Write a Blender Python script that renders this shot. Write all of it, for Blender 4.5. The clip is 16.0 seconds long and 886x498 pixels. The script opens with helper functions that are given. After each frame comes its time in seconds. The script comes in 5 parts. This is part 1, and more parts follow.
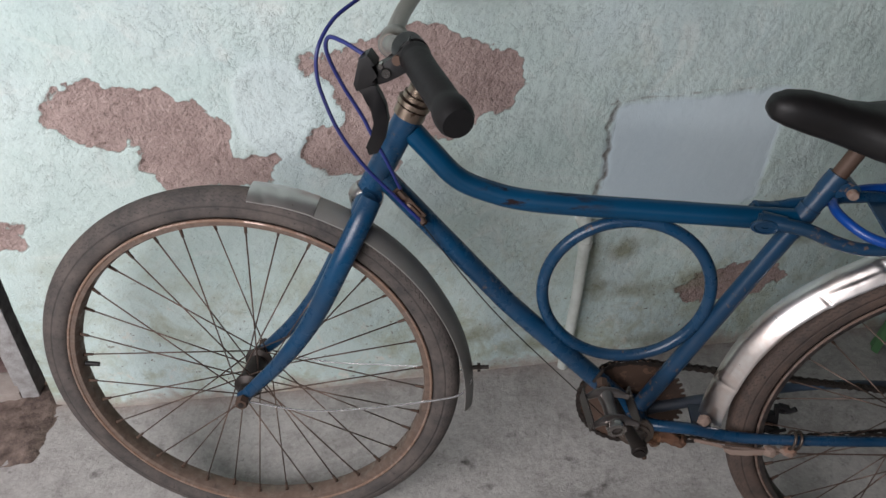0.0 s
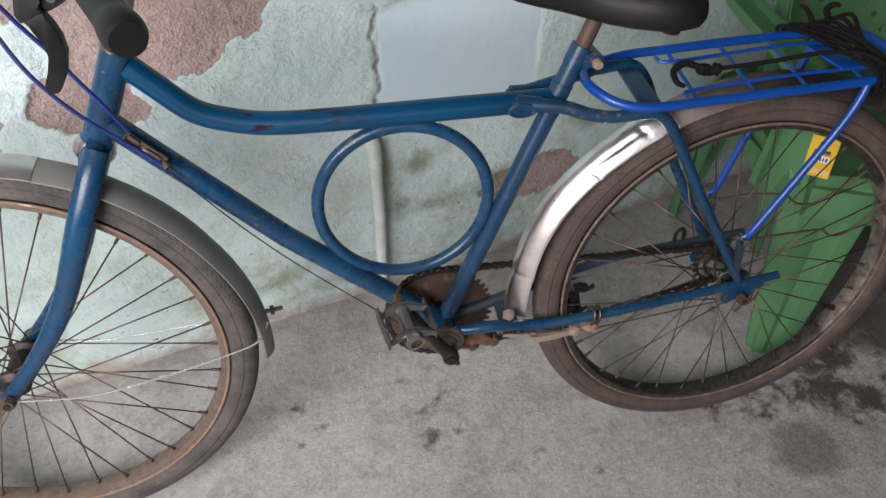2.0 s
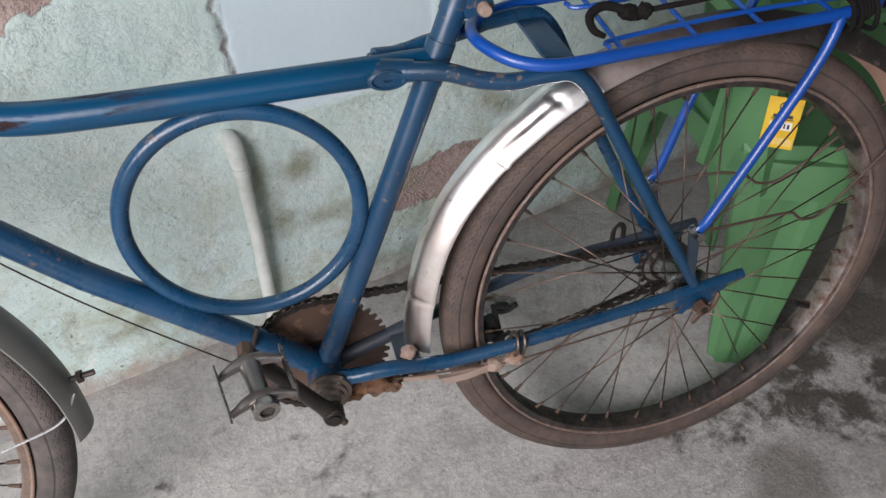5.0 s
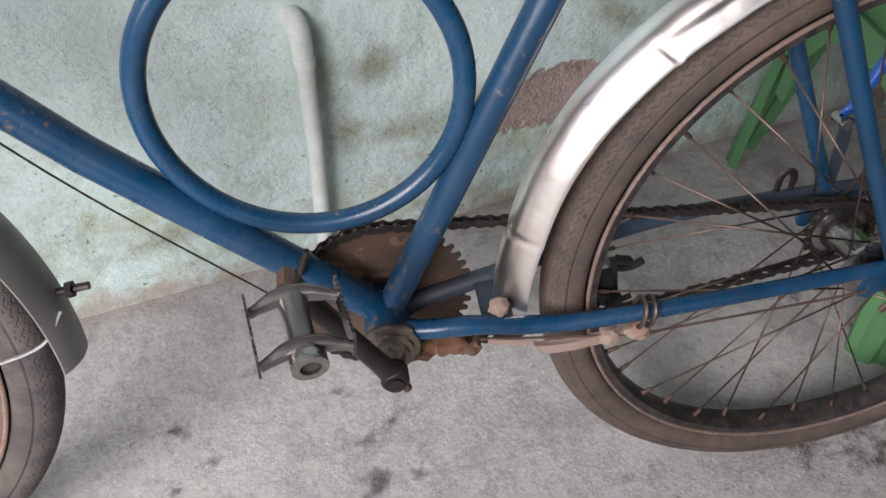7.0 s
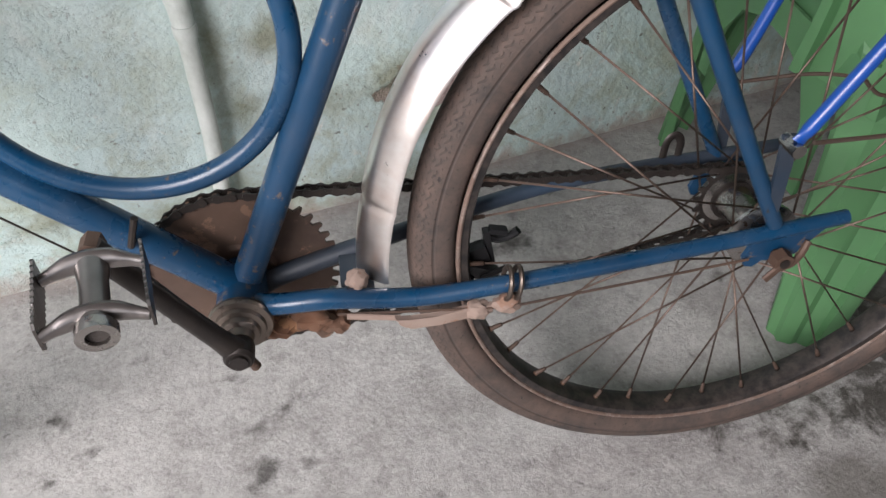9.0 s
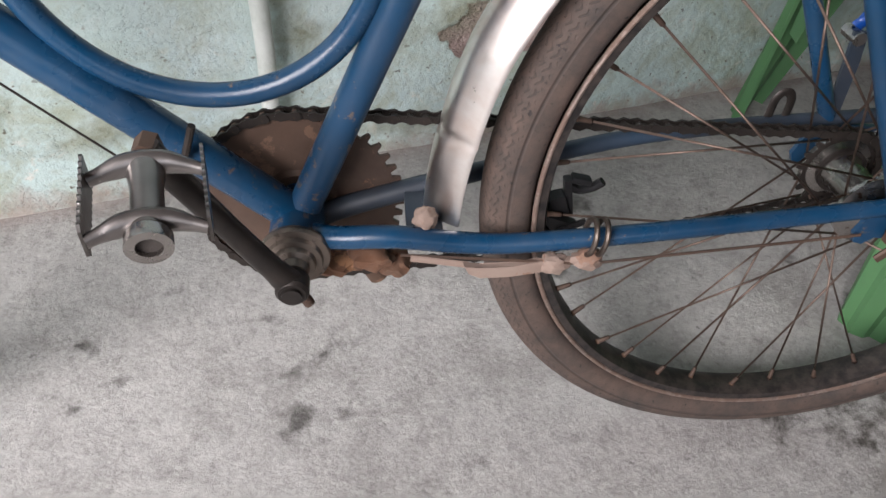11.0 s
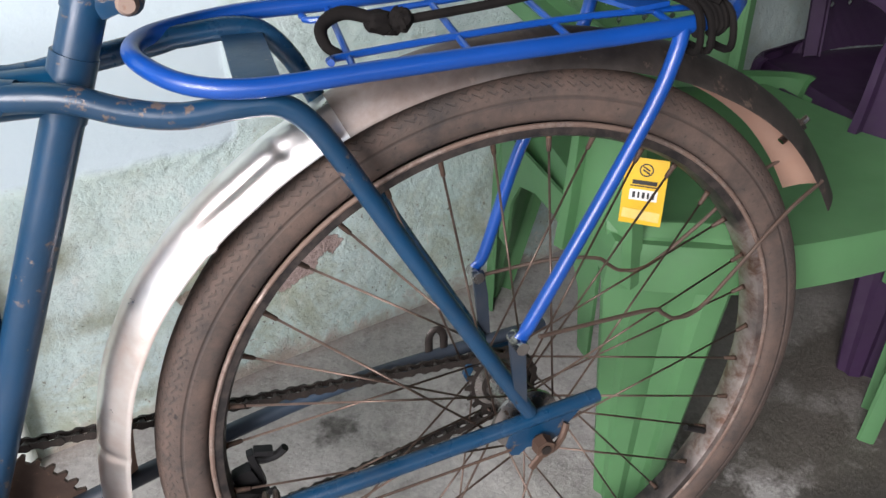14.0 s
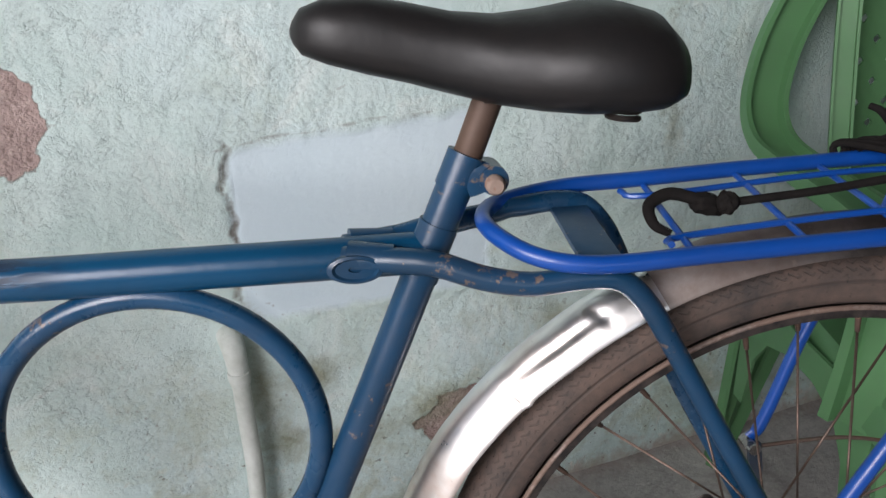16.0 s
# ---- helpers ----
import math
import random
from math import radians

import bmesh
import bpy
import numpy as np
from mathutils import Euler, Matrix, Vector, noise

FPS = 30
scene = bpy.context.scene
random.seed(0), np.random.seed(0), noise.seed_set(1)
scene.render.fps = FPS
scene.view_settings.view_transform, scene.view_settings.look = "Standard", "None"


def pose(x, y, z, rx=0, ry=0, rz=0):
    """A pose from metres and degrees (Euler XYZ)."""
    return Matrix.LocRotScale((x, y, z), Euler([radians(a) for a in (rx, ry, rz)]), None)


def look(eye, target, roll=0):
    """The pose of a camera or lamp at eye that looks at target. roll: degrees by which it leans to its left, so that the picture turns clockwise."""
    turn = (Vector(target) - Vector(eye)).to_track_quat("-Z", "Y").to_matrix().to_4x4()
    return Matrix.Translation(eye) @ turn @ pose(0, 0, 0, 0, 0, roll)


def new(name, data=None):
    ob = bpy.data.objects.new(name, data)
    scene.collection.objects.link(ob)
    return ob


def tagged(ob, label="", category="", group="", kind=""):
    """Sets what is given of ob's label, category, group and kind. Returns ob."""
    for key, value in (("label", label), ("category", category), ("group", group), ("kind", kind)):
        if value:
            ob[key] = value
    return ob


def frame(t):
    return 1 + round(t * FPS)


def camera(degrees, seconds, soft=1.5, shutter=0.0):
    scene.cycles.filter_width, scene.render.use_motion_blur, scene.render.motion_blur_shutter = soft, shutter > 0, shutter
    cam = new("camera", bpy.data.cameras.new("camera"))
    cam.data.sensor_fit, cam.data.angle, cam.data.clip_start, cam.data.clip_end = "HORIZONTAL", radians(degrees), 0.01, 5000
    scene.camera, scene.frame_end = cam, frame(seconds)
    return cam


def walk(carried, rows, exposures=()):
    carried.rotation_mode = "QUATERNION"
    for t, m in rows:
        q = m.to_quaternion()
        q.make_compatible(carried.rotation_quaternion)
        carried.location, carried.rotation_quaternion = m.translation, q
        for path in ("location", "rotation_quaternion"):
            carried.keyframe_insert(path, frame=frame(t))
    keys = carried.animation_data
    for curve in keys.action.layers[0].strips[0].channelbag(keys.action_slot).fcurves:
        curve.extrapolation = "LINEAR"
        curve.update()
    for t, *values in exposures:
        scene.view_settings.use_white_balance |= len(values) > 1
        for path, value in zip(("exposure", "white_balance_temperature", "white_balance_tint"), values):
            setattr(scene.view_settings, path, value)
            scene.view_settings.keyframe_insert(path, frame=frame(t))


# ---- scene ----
cam = camera(62.06, 16.0)
PATH = [
    (0, (-0.015, 0.128, 1.251), (0.325, 1.647, -0.005), 3.4),
    (0.5, (0.002, 0.128, 1.257), (0.306, 1.619, -0.041), 2.6),
    (1, (0.016, 0.127, 1.236), (0.347, 1.564, -0.115), 2.3),
    (1.5, (0.053, 0.131, 1.215), (0.605, 1.486, -0.149), 2.7),
    (2, (0.108, 0.121, 1.2), (0.783, 1.417, -0.167), 2.4),
    (2.5, (0.142, 0.112, 1.195), (0.99, 1.363, -0.115), 2.7),
    (3, (0.159, 0.103, 1.207), (1.074, 1.349, -0.062), 0.5),
    (3.5, (0.16, 0.103, 1.225), (1.064, 1.404, 0.004), -0.9),
    (4, (0.177, 0.114, 1.198), (1.105, 1.42, 0.001), 0.5),
    (4.5, (0.228, 0.163, 1.145), (1.113, 1.474, -0.079), 2.2),
    (5, (0.293, 0.256, 1.029), (1.081, 1.506, -0.319), 1.2),
    (5.2, (0.291, 0.284, 0.99), (1.025, 1.565, -0.358), 0.0),
    (7.3, (0.335, 0.408, 0.851), (0.97, 1.633, -0.596), 4.1),
    (7.5, (0.353, 0.394, 0.854), (0.998, 1.613, -0.595), 4.3),
    (8, (0.409, 0.361, 0.842), (1.154, 1.498, -0.625), 4.8),
    (8.5, (0.43, 0.345, 0.817), (1.114, 1.493, -0.671), 3.1),
    (9, (0.435, 0.362, 0.808), (1.092, 1.587, -0.631), 4.0),
    (9.2, (0.423, 0.366, 0.808), (1.056, 1.601, -0.632), 3.7),
    (11.3, (0.408, 0.402, 0.742), (0.997, 1.586, -0.757), 8.0),
    (11.5, (0.425, 0.392, 0.745), (1.062, 1.575, -0.737), 8.0),
    (12, (0.494, 0.357, 0.758), (1.254, 1.494, -0.701), 5.2),
    (12.5, (0.559, 0.331, 0.761), (1.383, 1.427, -0.696), 4.0),
    (13, (0.587, 0.322, 0.764), (1.469, 1.418, -0.657), 3.8),
    (13.5, (0.588, 0.336, 0.838), (1.559, 1.559, -0.412), 3.7),
    (14, (0.575, 0.326, 0.865), (1.555, 1.649, -0.271), 2.8),
    (14.5, (0.575, 0.348, 0.882), (1.575, 1.743, -0.146), 2.8),
    (15, (0.541, 0.356, 0.888), (1.466, 1.895, 0.007), 0.9),
    (15.5, (0.499, 0.353, 0.896), (1.305, 1.995, 0.088), 0.9),
    (16, (0.468, 0.373, 0.908), (1.141, 2.044, 0.039), 0.1),
]
walk(cam, [(t, look(eye, target, roll)) for t, eye, target, roll in PATH], exposures=[(0.0, -0.82), (1.0, -0.65), (2.5, 0.05), (4.0, 0.15), (9.0, 0.4), (11.5, 0.42), (12.5, 0.60), (14.5, 0.74), (16.0, 0.10)])

# ---- light ----
world = bpy.data.worlds.new("daylight")
scene.world = world
world.use_nodes = True
_wn = world.node_tree
_sky = _wn.nodes.new("ShaderNodeTexSky")
_sky.sky_type, _sky.sun_disc = "NISHITA", False
_sky.sun_elevation, _sky.sun_rotation = radians(43), radians(23)
_wn.links.new(_sky.outputs[0], _wn.nodes["Background"].inputs[0])
_wn.nodes["Background"].inputs[1].default_value = 0.05

sun = bpy.data.lights.new("sun", "SUN")
sun.energy, sun.angle, sun.color = 2.5, radians(0.6), (1.0, 0.95, 0.88)
new("sun", sun).matrix_world = look((3, 7, 7), (0, 0, 0))


def opening_light(name, eye, target, width, height, watts, colour):
    lamp = bpy.data.lights.new(name, "AREA")
    lamp.shape, lamp.size, lamp.size_y, lamp.energy, lamp.color = "RECTANGLE", width, height, watts, colour
    new(name, lamp).matrix_world = look(eye, target)


# the veranda is open to the left and to the front; lamps stand in for the sky seen through the openings
opening_light("sky_light_left", (-1.32, -0.35, 1.52), (-0.50, 1.1, 0.15), 1.50, 1.15, 100, (1.0, 0.955, 0.975))
opening_light("sky_light_front", (-0.4, -2.35, 1.6), (0.7, 1.0, 0.4), 2.6, 1.4, 9, (1.0, 0.97, 0.99))

# ---- materials ----


class Nodes:
    """A small wrapper to write node materials in few lines."""

    def __init__(self, name):
        self.mat = bpy.data.materials.new(name)
        self.mat.use_nodes = True
        self.tree = self.mat.node_tree
        self.bsdf = self.tree.nodes["Principled BSDF"]

    def add(self, kind, **values):
        node = self.tree.nodes.new("ShaderNode" + kind)
        for key, value in values.items():
            if key in node.inputs:
                node.inputs[key].default_value = value
        return node

    def link(self, a, b):
        self.tree.links.new(a, b)

    def coords(self, generated=False):
        return self.add("TexCoord").outputs["Object"]

    def noise(self, scale, detail=4.0, rough=0.55, warp=0.0, vector=None, stretch=None):
        node = self.add("TexNoise", Scale=scale, Detail=detail, Roughness=rough, Distortion=warp)
        vector = vector or self.coords()
        if stretch:
            m = self.add("Mapping", Scale=stretch)
            self.link(vector, m.inputs["Vector"])
            vector = m.outputs[0]
        self.link(vector, node.inputs["Vector"])
        return node.outputs["Fac"]

    def ramp(self, fac, lo, hi):
        node = self.add("MapRange")
        node.inputs["From Min"].default_value, node.inputs["From Max"].default_value = lo, hi
        self.link(fac, node.inputs["Value"])
        return node.outputs[0]

    def maths(self, op, a, b=None):
        node = self.add("Math")
        node.operation = op
        for slot, x in ((0, a), (1, b)):
            if x is None:
                continue
            if isinstance(x, (int, float)):
                node.inputs[slot].default_value = x
            else:
                self.link(x, node.inputs[slot])
        return node.outputs[0]

    def mix(self, fac, a, b):
        node = self.tree.nodes.new("ShaderNodeMix")
        node.data_type = "RGBA"
        for slot, x in ((0, fac), (6, a), (7, b)):
            if isinstance(x, (int, float)):
                node.inputs[slot].default_value = x
            elif isinstance(x, tuple):
                node.inputs[slot].default_value = (*x, 1.0)
            else:
                self.link(x, node.inputs[slot])
        return node.outputs[2]

    def attribute(self, name):
        node = self.add("Attribute")
        node.attribute_name = name
        return node.outputs["Fac"]

    def random(self):
        return self.add("ObjectInfo").outputs["Random"]

    def bump(self, height, strength, distance):
        node = self.add("Bump", Strength=strength, Distance=distance)
        self.link(height, node.inputs["Height"])
        self.link(node.outputs[0], self.bsdf.inputs["Normal"])

    def done(self, colour, rough=0.5, metal=0.0, coat=0.0, spec=0.5):
        for key, x in (("Base Color", colour), ("Roughness", rough), ("Metallic", metal), ("Coat Weight", coat), ("Specular IOR Level", spec)):
            if isinstance(x, tuple):
                x = (*x, 1.0)
            if isinstance(x, (int, float, tuple)):
                self.bsdf.inputs[key].default_value = x
            else:
                self.link(x, self.bsdf.inputs[key])
        return self.mat


def worn(name, base, dark, wear, wear_colour, rough=0.4, metal=0.0, coat=0.0, dust=0.25, scale=60.0, dust_colour=(0.30, 0.26, 0.22), spec=0.5):
    """Paint or metal with a slow change of tone, chips of wear and settled dust."""
    n = Nodes(name)
    tone = n.mix(n.ramp(n.noise(9, 5), 0.3, 0.7), base, dark)
    chips = n.ramp(n.maths("ADD", n.noise(scale, 6, 0.65), n.maths("MULTIPLY", n.noise(7, 3), 0.7)), 1.22 - wear, 1.27 - wear)
    colour = n.mix(chips, tone, wear_colour)
    settled = n.maths("MULTIPLY", n.ramp(n.noise(30, 6, 0.7), 0.35, 0.75), dust)
    colour = n.mix(settled, colour, dust_colour)
    n.bump(n.maths("SUBTRACT", n.noise(140, 4), chips), 0.25, 0.0008)
    return n.done(colour, n.maths("ADD", n.maths("MULTIPLY", n.noise(40, 4), 0.25), rough - 0.1), metal, coat, spec)


BLUE = worn("old_blue_paint", (0.001, 0.047, 0.116), (0.001, 0.028, 0.070), 0.17, (0.095, 0.072, 0.065), 0.26, 0.0, 0.0, 0.07, 150, spec=0.42)


def scraped_blue():
    """The frame's paint, scraped to brown metal along the top of the tube's bend."""
    n = Nodes("scraped_blue_paint")
    co = n.coords()
    xyz = n.add("SeparateXYZ")
    n.link(co, xyz.inputs[0])
    along = n.maths("MULTIPLY", n.ramp(xyz.outputs[0], -0.78, -0.73), n.ramp(xyz.outputs[0], -0.58, -0.66))
    above = n.ramp(n.maths("SUBTRACT", xyz.outputs[2], n.maths("MULTIPLY", xyz.outputs[1], 0.6)), 0.673, 0.678)
    patch = n.maths("MULTIPLY", n.maths("MULTIPLY", along, above), n.ramp(n.noise(60, 6, 0.7, 0.2, co, (0.22, 1, 1)), 0.52, 0.57))
    chips = n.ramp(n.noise(75, 5, 0.65, 0.0, co), 0.71, 0.75)
    tone = n.mix(n.ramp(n.noise(9, 5, 0.55, 0.0, co), 0.3, 0.7), (0.001, 0.051, 0.122), (0.001, 0.034, 0.080))
    colour = n.mix(n.maths("MAXIMUM", patch, n.maths("MULTIPLY", chips, 0.6)), tone, (0.020, 0.012, 0.013))
    n.bump(n.maths("SUBTRACT", n.noise(140, 4, 0.55, 0.0, co), patch), 0.3, 0.0008)
    return n.done(colour, n.maths("ADD", n.maths("MULTIPLY", patch, 0.30), 0.30), 0.0, 0.0, n.maths("SUBTRACT", 0.36, n.maths("MULTIPLY", patch, 0.26)))


BLUE_SCRAPED = scraped_blue()
BLUE_WORN = worn("scuffed_blue_paint", (0.002, 0.044, 0.110), (0.006, 0.031, 0.066), 0.235, (0.115, 0.088, 0.078), 0.30, 0.0, 0.0, 0.14, 95, (0.090, 0.076, 0.072), spec=0.45)
RACK_BLUE = worn("bright_blue_enamel", (0.002, 0.062, 0.33), (0.001, 0.044, 0.23), 0.04, (0.2, 0.15, 0.12), 0.32, 0.0, 0.1, 0.02)
CABLE_BLUE = worn("blue_cable_sheath", (0.012, 0.025, 0.18), (0.008, 0.015, 0.12), 0.05, (0.05, 0.05, 0.08), 0.35, 0.0, 0.2, 0.08)
RUST = worn("rusty_steel", (0.105, 0.060, 0.040), (0.055, 0.034, 0.026), 0.26, (0.17, 0.095, 0.06), 0.62, 0.3, 0.0, 0.2, 60, (0.20, 0.15, 0.12))
RUST_ORANGE = worn("orange_flaking_rust", (0.22, 0.085, 0.035), (0.10, 0.05, 0.03), 0.3, (0.32, 0.15, 0.07), 0.9, 0.0, 0.0, 0.25)
RUST_PALE = worn("pale_dusty_rust", (0.30, 0.225, 0.185), (0.19, 0.125, 0.098), 0.26, (0.20, 0.10, 0.06), 0.85, 0.0, 0.0, 0.4, 60, (0.34, 0.275, 0.235))
STEEL = worn("dull_chromed_steel", (0.46, 0.445, 0.43), (0.27, 0.25, 0.235), 0.17, (0.12, 0.075, 0.05), 0.24, 1.0, 0.0, 0.10)


def guard_steel():
    """Thin bright sheet: scratches round the wheel, blotches of tarnish, dark specks and a warmer orange band low down.
    """
    n = Nodes("bare_sheet_steel")
    co = n.coords()
    tone = n.mix(n.ramp(n.noise(16, 5, 0.6, 0.3, co), 0.3, 0.7), (0.90, 0.89, 0.88), (0.74, 0.72, 0.70))
    tarnish = n.maths("MULTIPLY", n.ramp(n.noise(6, 5, 0.65, 0.5, co), 0.48, 0.70), 0.5)
    tone = n.mix(tarnish, tone, (0.46, 0.345, 0.285))
    turn = n.attribute("turn")
    warm_band = n.maths("MULTIPLY", n.maths("MULTIPLY", n.ramp(turn, 144, 156), n.ramp(turn, 186, 168)), n.ramp(n.noise(14, 6, 0.65, 0.6, co), 0.30, 0.62))
    tone = n.mix(n.maths("MULTIPLY", warm_band, 0.62), tone, (0.56, 0.37, 0.285))
    specks = n.ramp(n.noise(120, 5, 0.7, 0.0, co), 0.66, 0.74)
    tone = n.mix(n.maths("MULTIPLY", specks, 0.7), tone, (0.16, 0.11, 0.085))
    n.bump(n.maths("ADD", n.noise(22, 3, 0.5, 0.2, co), n.maths("MULTIPLY", n.noise(300, 2, 0.5, 0.0, co), 0.08)), 0.12, 0.004)
    rough = n.maths("ADD", n.maths("MULTIPLY", n.noise(30, 6, 0.7, 0.2, co), 0.30), 0.16)
    return n.done(tone, n.maths("ADD", rough, n.maths("MULTIPLY", tarnish, 0.12)), 1.0)


GUARD = guard_steel()


def guard_tail():
    """Dusty brown sheet, its shade put into the dark colour, that turns to bare dull metal near the bright front piece.
    """
    n = Nodes("shaded_dusty_mudguard_steel")
    co = n.coords()
    dusty_shade = n.mix(n.ramp(n.noise(24, 6, 0.65, 0.3, co), 0.35, 0.65), (0.085, 0.072, 0.065), (0.040, 0.034, 0.031))
    dusty_shade = n.mix(n.ramp(n.noise(60, 6, 0.7, 0.0, co), 0.60, 0.68), dusty_shade, (0.17, 0.125, 0.10))
    bare = n.mix(n.ramp(n.noise(18, 6, 0.65, 0.4, co), 0.35, 0.65), (0.40, 0.36, 0.335), (0.26, 0.20, 0.175))
    clean = n.ramp(n.maths("ADD", n.attribute("turn"), n.maths("MULTIPLY", n.noise(12, 6, 0.7, 0.4, co), 26.0)), 104, 128)
    n.bump(n.noise(90, 4, 0.6, 0.0, co), 0.2, 0.001)
    return n.done(n.mix(clean, dusty_shade, bare), n.maths("SUBTRACT", 0.52, n.maths("MULTIPLY", clean, 0.12)), 0.55)


GUARD_TAIL = guard_tail()
GUARD_DULL = worn("oxidised_mudguard_metal", (0.30, 0.30, 0.29), (0.2, 0.2, 0.195), 0.12, (0.42, 0.42, 0.41), 0.52, 0.55, 0.0, 0.4)
STRIP = worn("bright_chromed_strip", (0.66, 0.65, 0.64), (0.44, 0.43, 0.42), 0.12, (0.2, 0.14, 0.10), 0.36, 1.0, 0.0, 0.08)
GUARD_INSIDE = worn("tan_primed_sheet_inside", (0.36, 0.215, 0.155), (0.27, 0.155, 0.115), 0.15, (0.16, 0.10, 0.08), 0.75, 0.0, 0.0, 0.2)
GREASE = worn("greasy_dark_steel", (0.038, 0.032, 0.029), (0.020, 0.017, 0.016), 0.2, (0.10, 0.058, 0.038), 0.45, 0.6, 0.0, 0.18, 60, (0.14, 0.105, 0.085))
SPOKE = worn("tarnished_spoke_wire", (0.19, 0.130, 0.105), (0.11, 0.072, 0.058), 0.2, (0.3, 0.19, 0.12), 0.5, 0.75, 0.0, 0.3)
BRIGHT = worn("bright_wire", (0.82, 0.81, 0.80), (0.7, 0.69, 0.68), 0.0, (0.5, 0.5, 0.5), 0.22, 0.8, 0.0, 0.0)
BLACK = worn("black_moulded_plastic", (0.010, 0.010, 0.011), (0.007, 0.007, 0.008), 0.0, (0.03, 0.03, 0.03), 0.42, 0.0, 0.0, 0.03, spec=0.25)
GRIP = worn("black_rubber_grip", (0.012, 0.012, 0.013), (0.008, 0.008, 0.009), 0.0, (0.02, 0.02, 0.02), 0.5, 0.0, 0.0, 0.02, spec=0.2)
VINYL = worn("smooth_black_vinyl", (0.010, 0.0095, 0.010), (0.007, 0.007, 0.0075), 0.0, (0.02, 0.02, 0.02), 0.42, 0.0, 0.0, 0.05, 60, (0.10, 0.075, 0.06), spec=0.27)
PEDAL = worn("scuffed_grey_pedal_steel", (0.34, 0.32, 0.31), (0.14, 0.125, 0.12), 0.25, (0.46, 0.43, 0.41), 0.30, 0.9, 0.0, 0.10, 45)
STEEL_DARK = worn("blackened_tooth_plate_steel", (0.22, 0.21, 0.205), (0.10, 0.09, 0.085), 0.22, (0.5, 0.48, 0.46), 0.3, 1.0, 0.0, 0.1)
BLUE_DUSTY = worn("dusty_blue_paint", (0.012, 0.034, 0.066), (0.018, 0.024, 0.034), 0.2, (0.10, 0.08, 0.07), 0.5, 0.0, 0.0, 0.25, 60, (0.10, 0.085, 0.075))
CUP = worn("grimy_bearing_steel", (0.20, 0.165, 0.14), (0.09, 0.066, 0.055), 0.26, (0.055, 0.04, 0.034), 0.36, 0.8, 0.0, 0.25)
HEADSET = worn("rusty_headset_steel", (0.38, 0.31, 0.25), (0.20, 0.14, 0.10), 0.24, (0.10, 0.06, 0.04), 0.28, 0.95, 0.0, 0.12)
BAR = worn("brushed_aluminium_bar", (0.34, 0.32, 0.30), (0.22, 0.20, 0.185), 0.12, (0.16, 0.12, 0.10), 0.36, 0.8, 0.0, 0.25)
CORD = worn("grey_elastic_cord", (0.008, 0.007, 0.007), (0.005, 0.0045, 0.0045), 0.05, (0.02, 0.017, 0.015), 0.9, 0.0, 0.0, 0.03, spec=0.12)


def tyre_rubber(name, base, dust_colour, dust):
    """Dusty rubber; the moulded slits of the tread run round the crown, with a seam line on each shoulder."""
    n = Nodes(name)
    run, across = n.attribute("run"), n.attribute("across")
    sway = n.maths("MULTIPLY", n.maths("SINE", n.maths("MULTIPLY", run, 540.0)), 1.5)
    slit = n.ramp(n.maths("SINE", n.maths("ADD", n.maths("MULTIPLY", across, 22.0), sway)), 0.45, 0.80)
    rows = n.ramp(n.maths("SINE", n.maths("ADD", n.maths("MULTIPLY", run, 540.0), n.maths("MULTIPLY", n.maths("SINE", n.maths("MULTIPLY", across, 8.5)), 1.6))), -0.55, -0.15)
    away = n.maths("ABSOLUTE", across)
    slit = n.maths("MULTIPLY", n.maths("MULTIPLY", slit, rows), n.ramp(away, 1.34, 1.22))
    seam = n.ramp(n.maths("ABSOLUTE", n.maths("SUBTRACT", away, 1.50)), 0.045, 0.015)
    cut = n.maths("MAXIMUM", slit, seam)
    tone = n.mix(n.ramp(n.noise(12, 5), 0.3, 0.7), base, tuple(c * 0.7 for c in base))
    colour = n.mix(n.maths("MULTIPLY", n.ramp(n.noise(26, 7, 0.7), 0.3, 0.72), dust), tone, dust_colour)
    colour = n.mix(n.ramp(n.noise(190, 3), 0.63, 0.75), colour, tuple(c * 0.45 for c in base))
    colour = n.mix(n.maths("MULTIPLY", cut, 0.42), colour, tuple(c * 0.55 for c in base))
    n.bump(n.maths("SUBTRACT", n.maths("MULTIPLY", n.noise(260, 5, 0.7), 0.4), cut), 0.5, 0.002)
    return n.done(colour, 0.8)


TYRE = tyre_rubber("dusty_tyre_rubber", (0.044, 0.041, 0.041), (0.170, 0.138, 0.120), 0.66)
TYRE_BROWN = tyre_rubber("earth_stained_tyre_rubber", (0.046, 0.039, 0.036), (0.160, 0.104, 0.080), 0.72)


def rim_steel(name, base, rust, amount, dust=0.5):
    n = Nodes(name)
    spots = n.ramp(n.noise(38, 7, 0.7), 0.62 - amount, 0.74 - amount)
    colour = n.mix(spots, base, rust)
    colour = n.mix(n.maths("MULTIPLY", n.ramp(n.noise(90, 5), 0.35, 0.7), dust), colour, (0.30, 0.22, 0.17))
    n.bump(n.noise(180, 5), 0.2, 0.0006)
    return n.done(colour, n.ramp(spots, -1.0, 1.6), n.maths("SUBTRACT", 0.85, n.maths("MULTIPLY", spots, 0.7)))


RIM_RUSTY = rim_steel("rusted_chrome_rim", (0.21, 0.168, 0.145), (0.125, 0.086, 0.067), 0.24, 0.32)


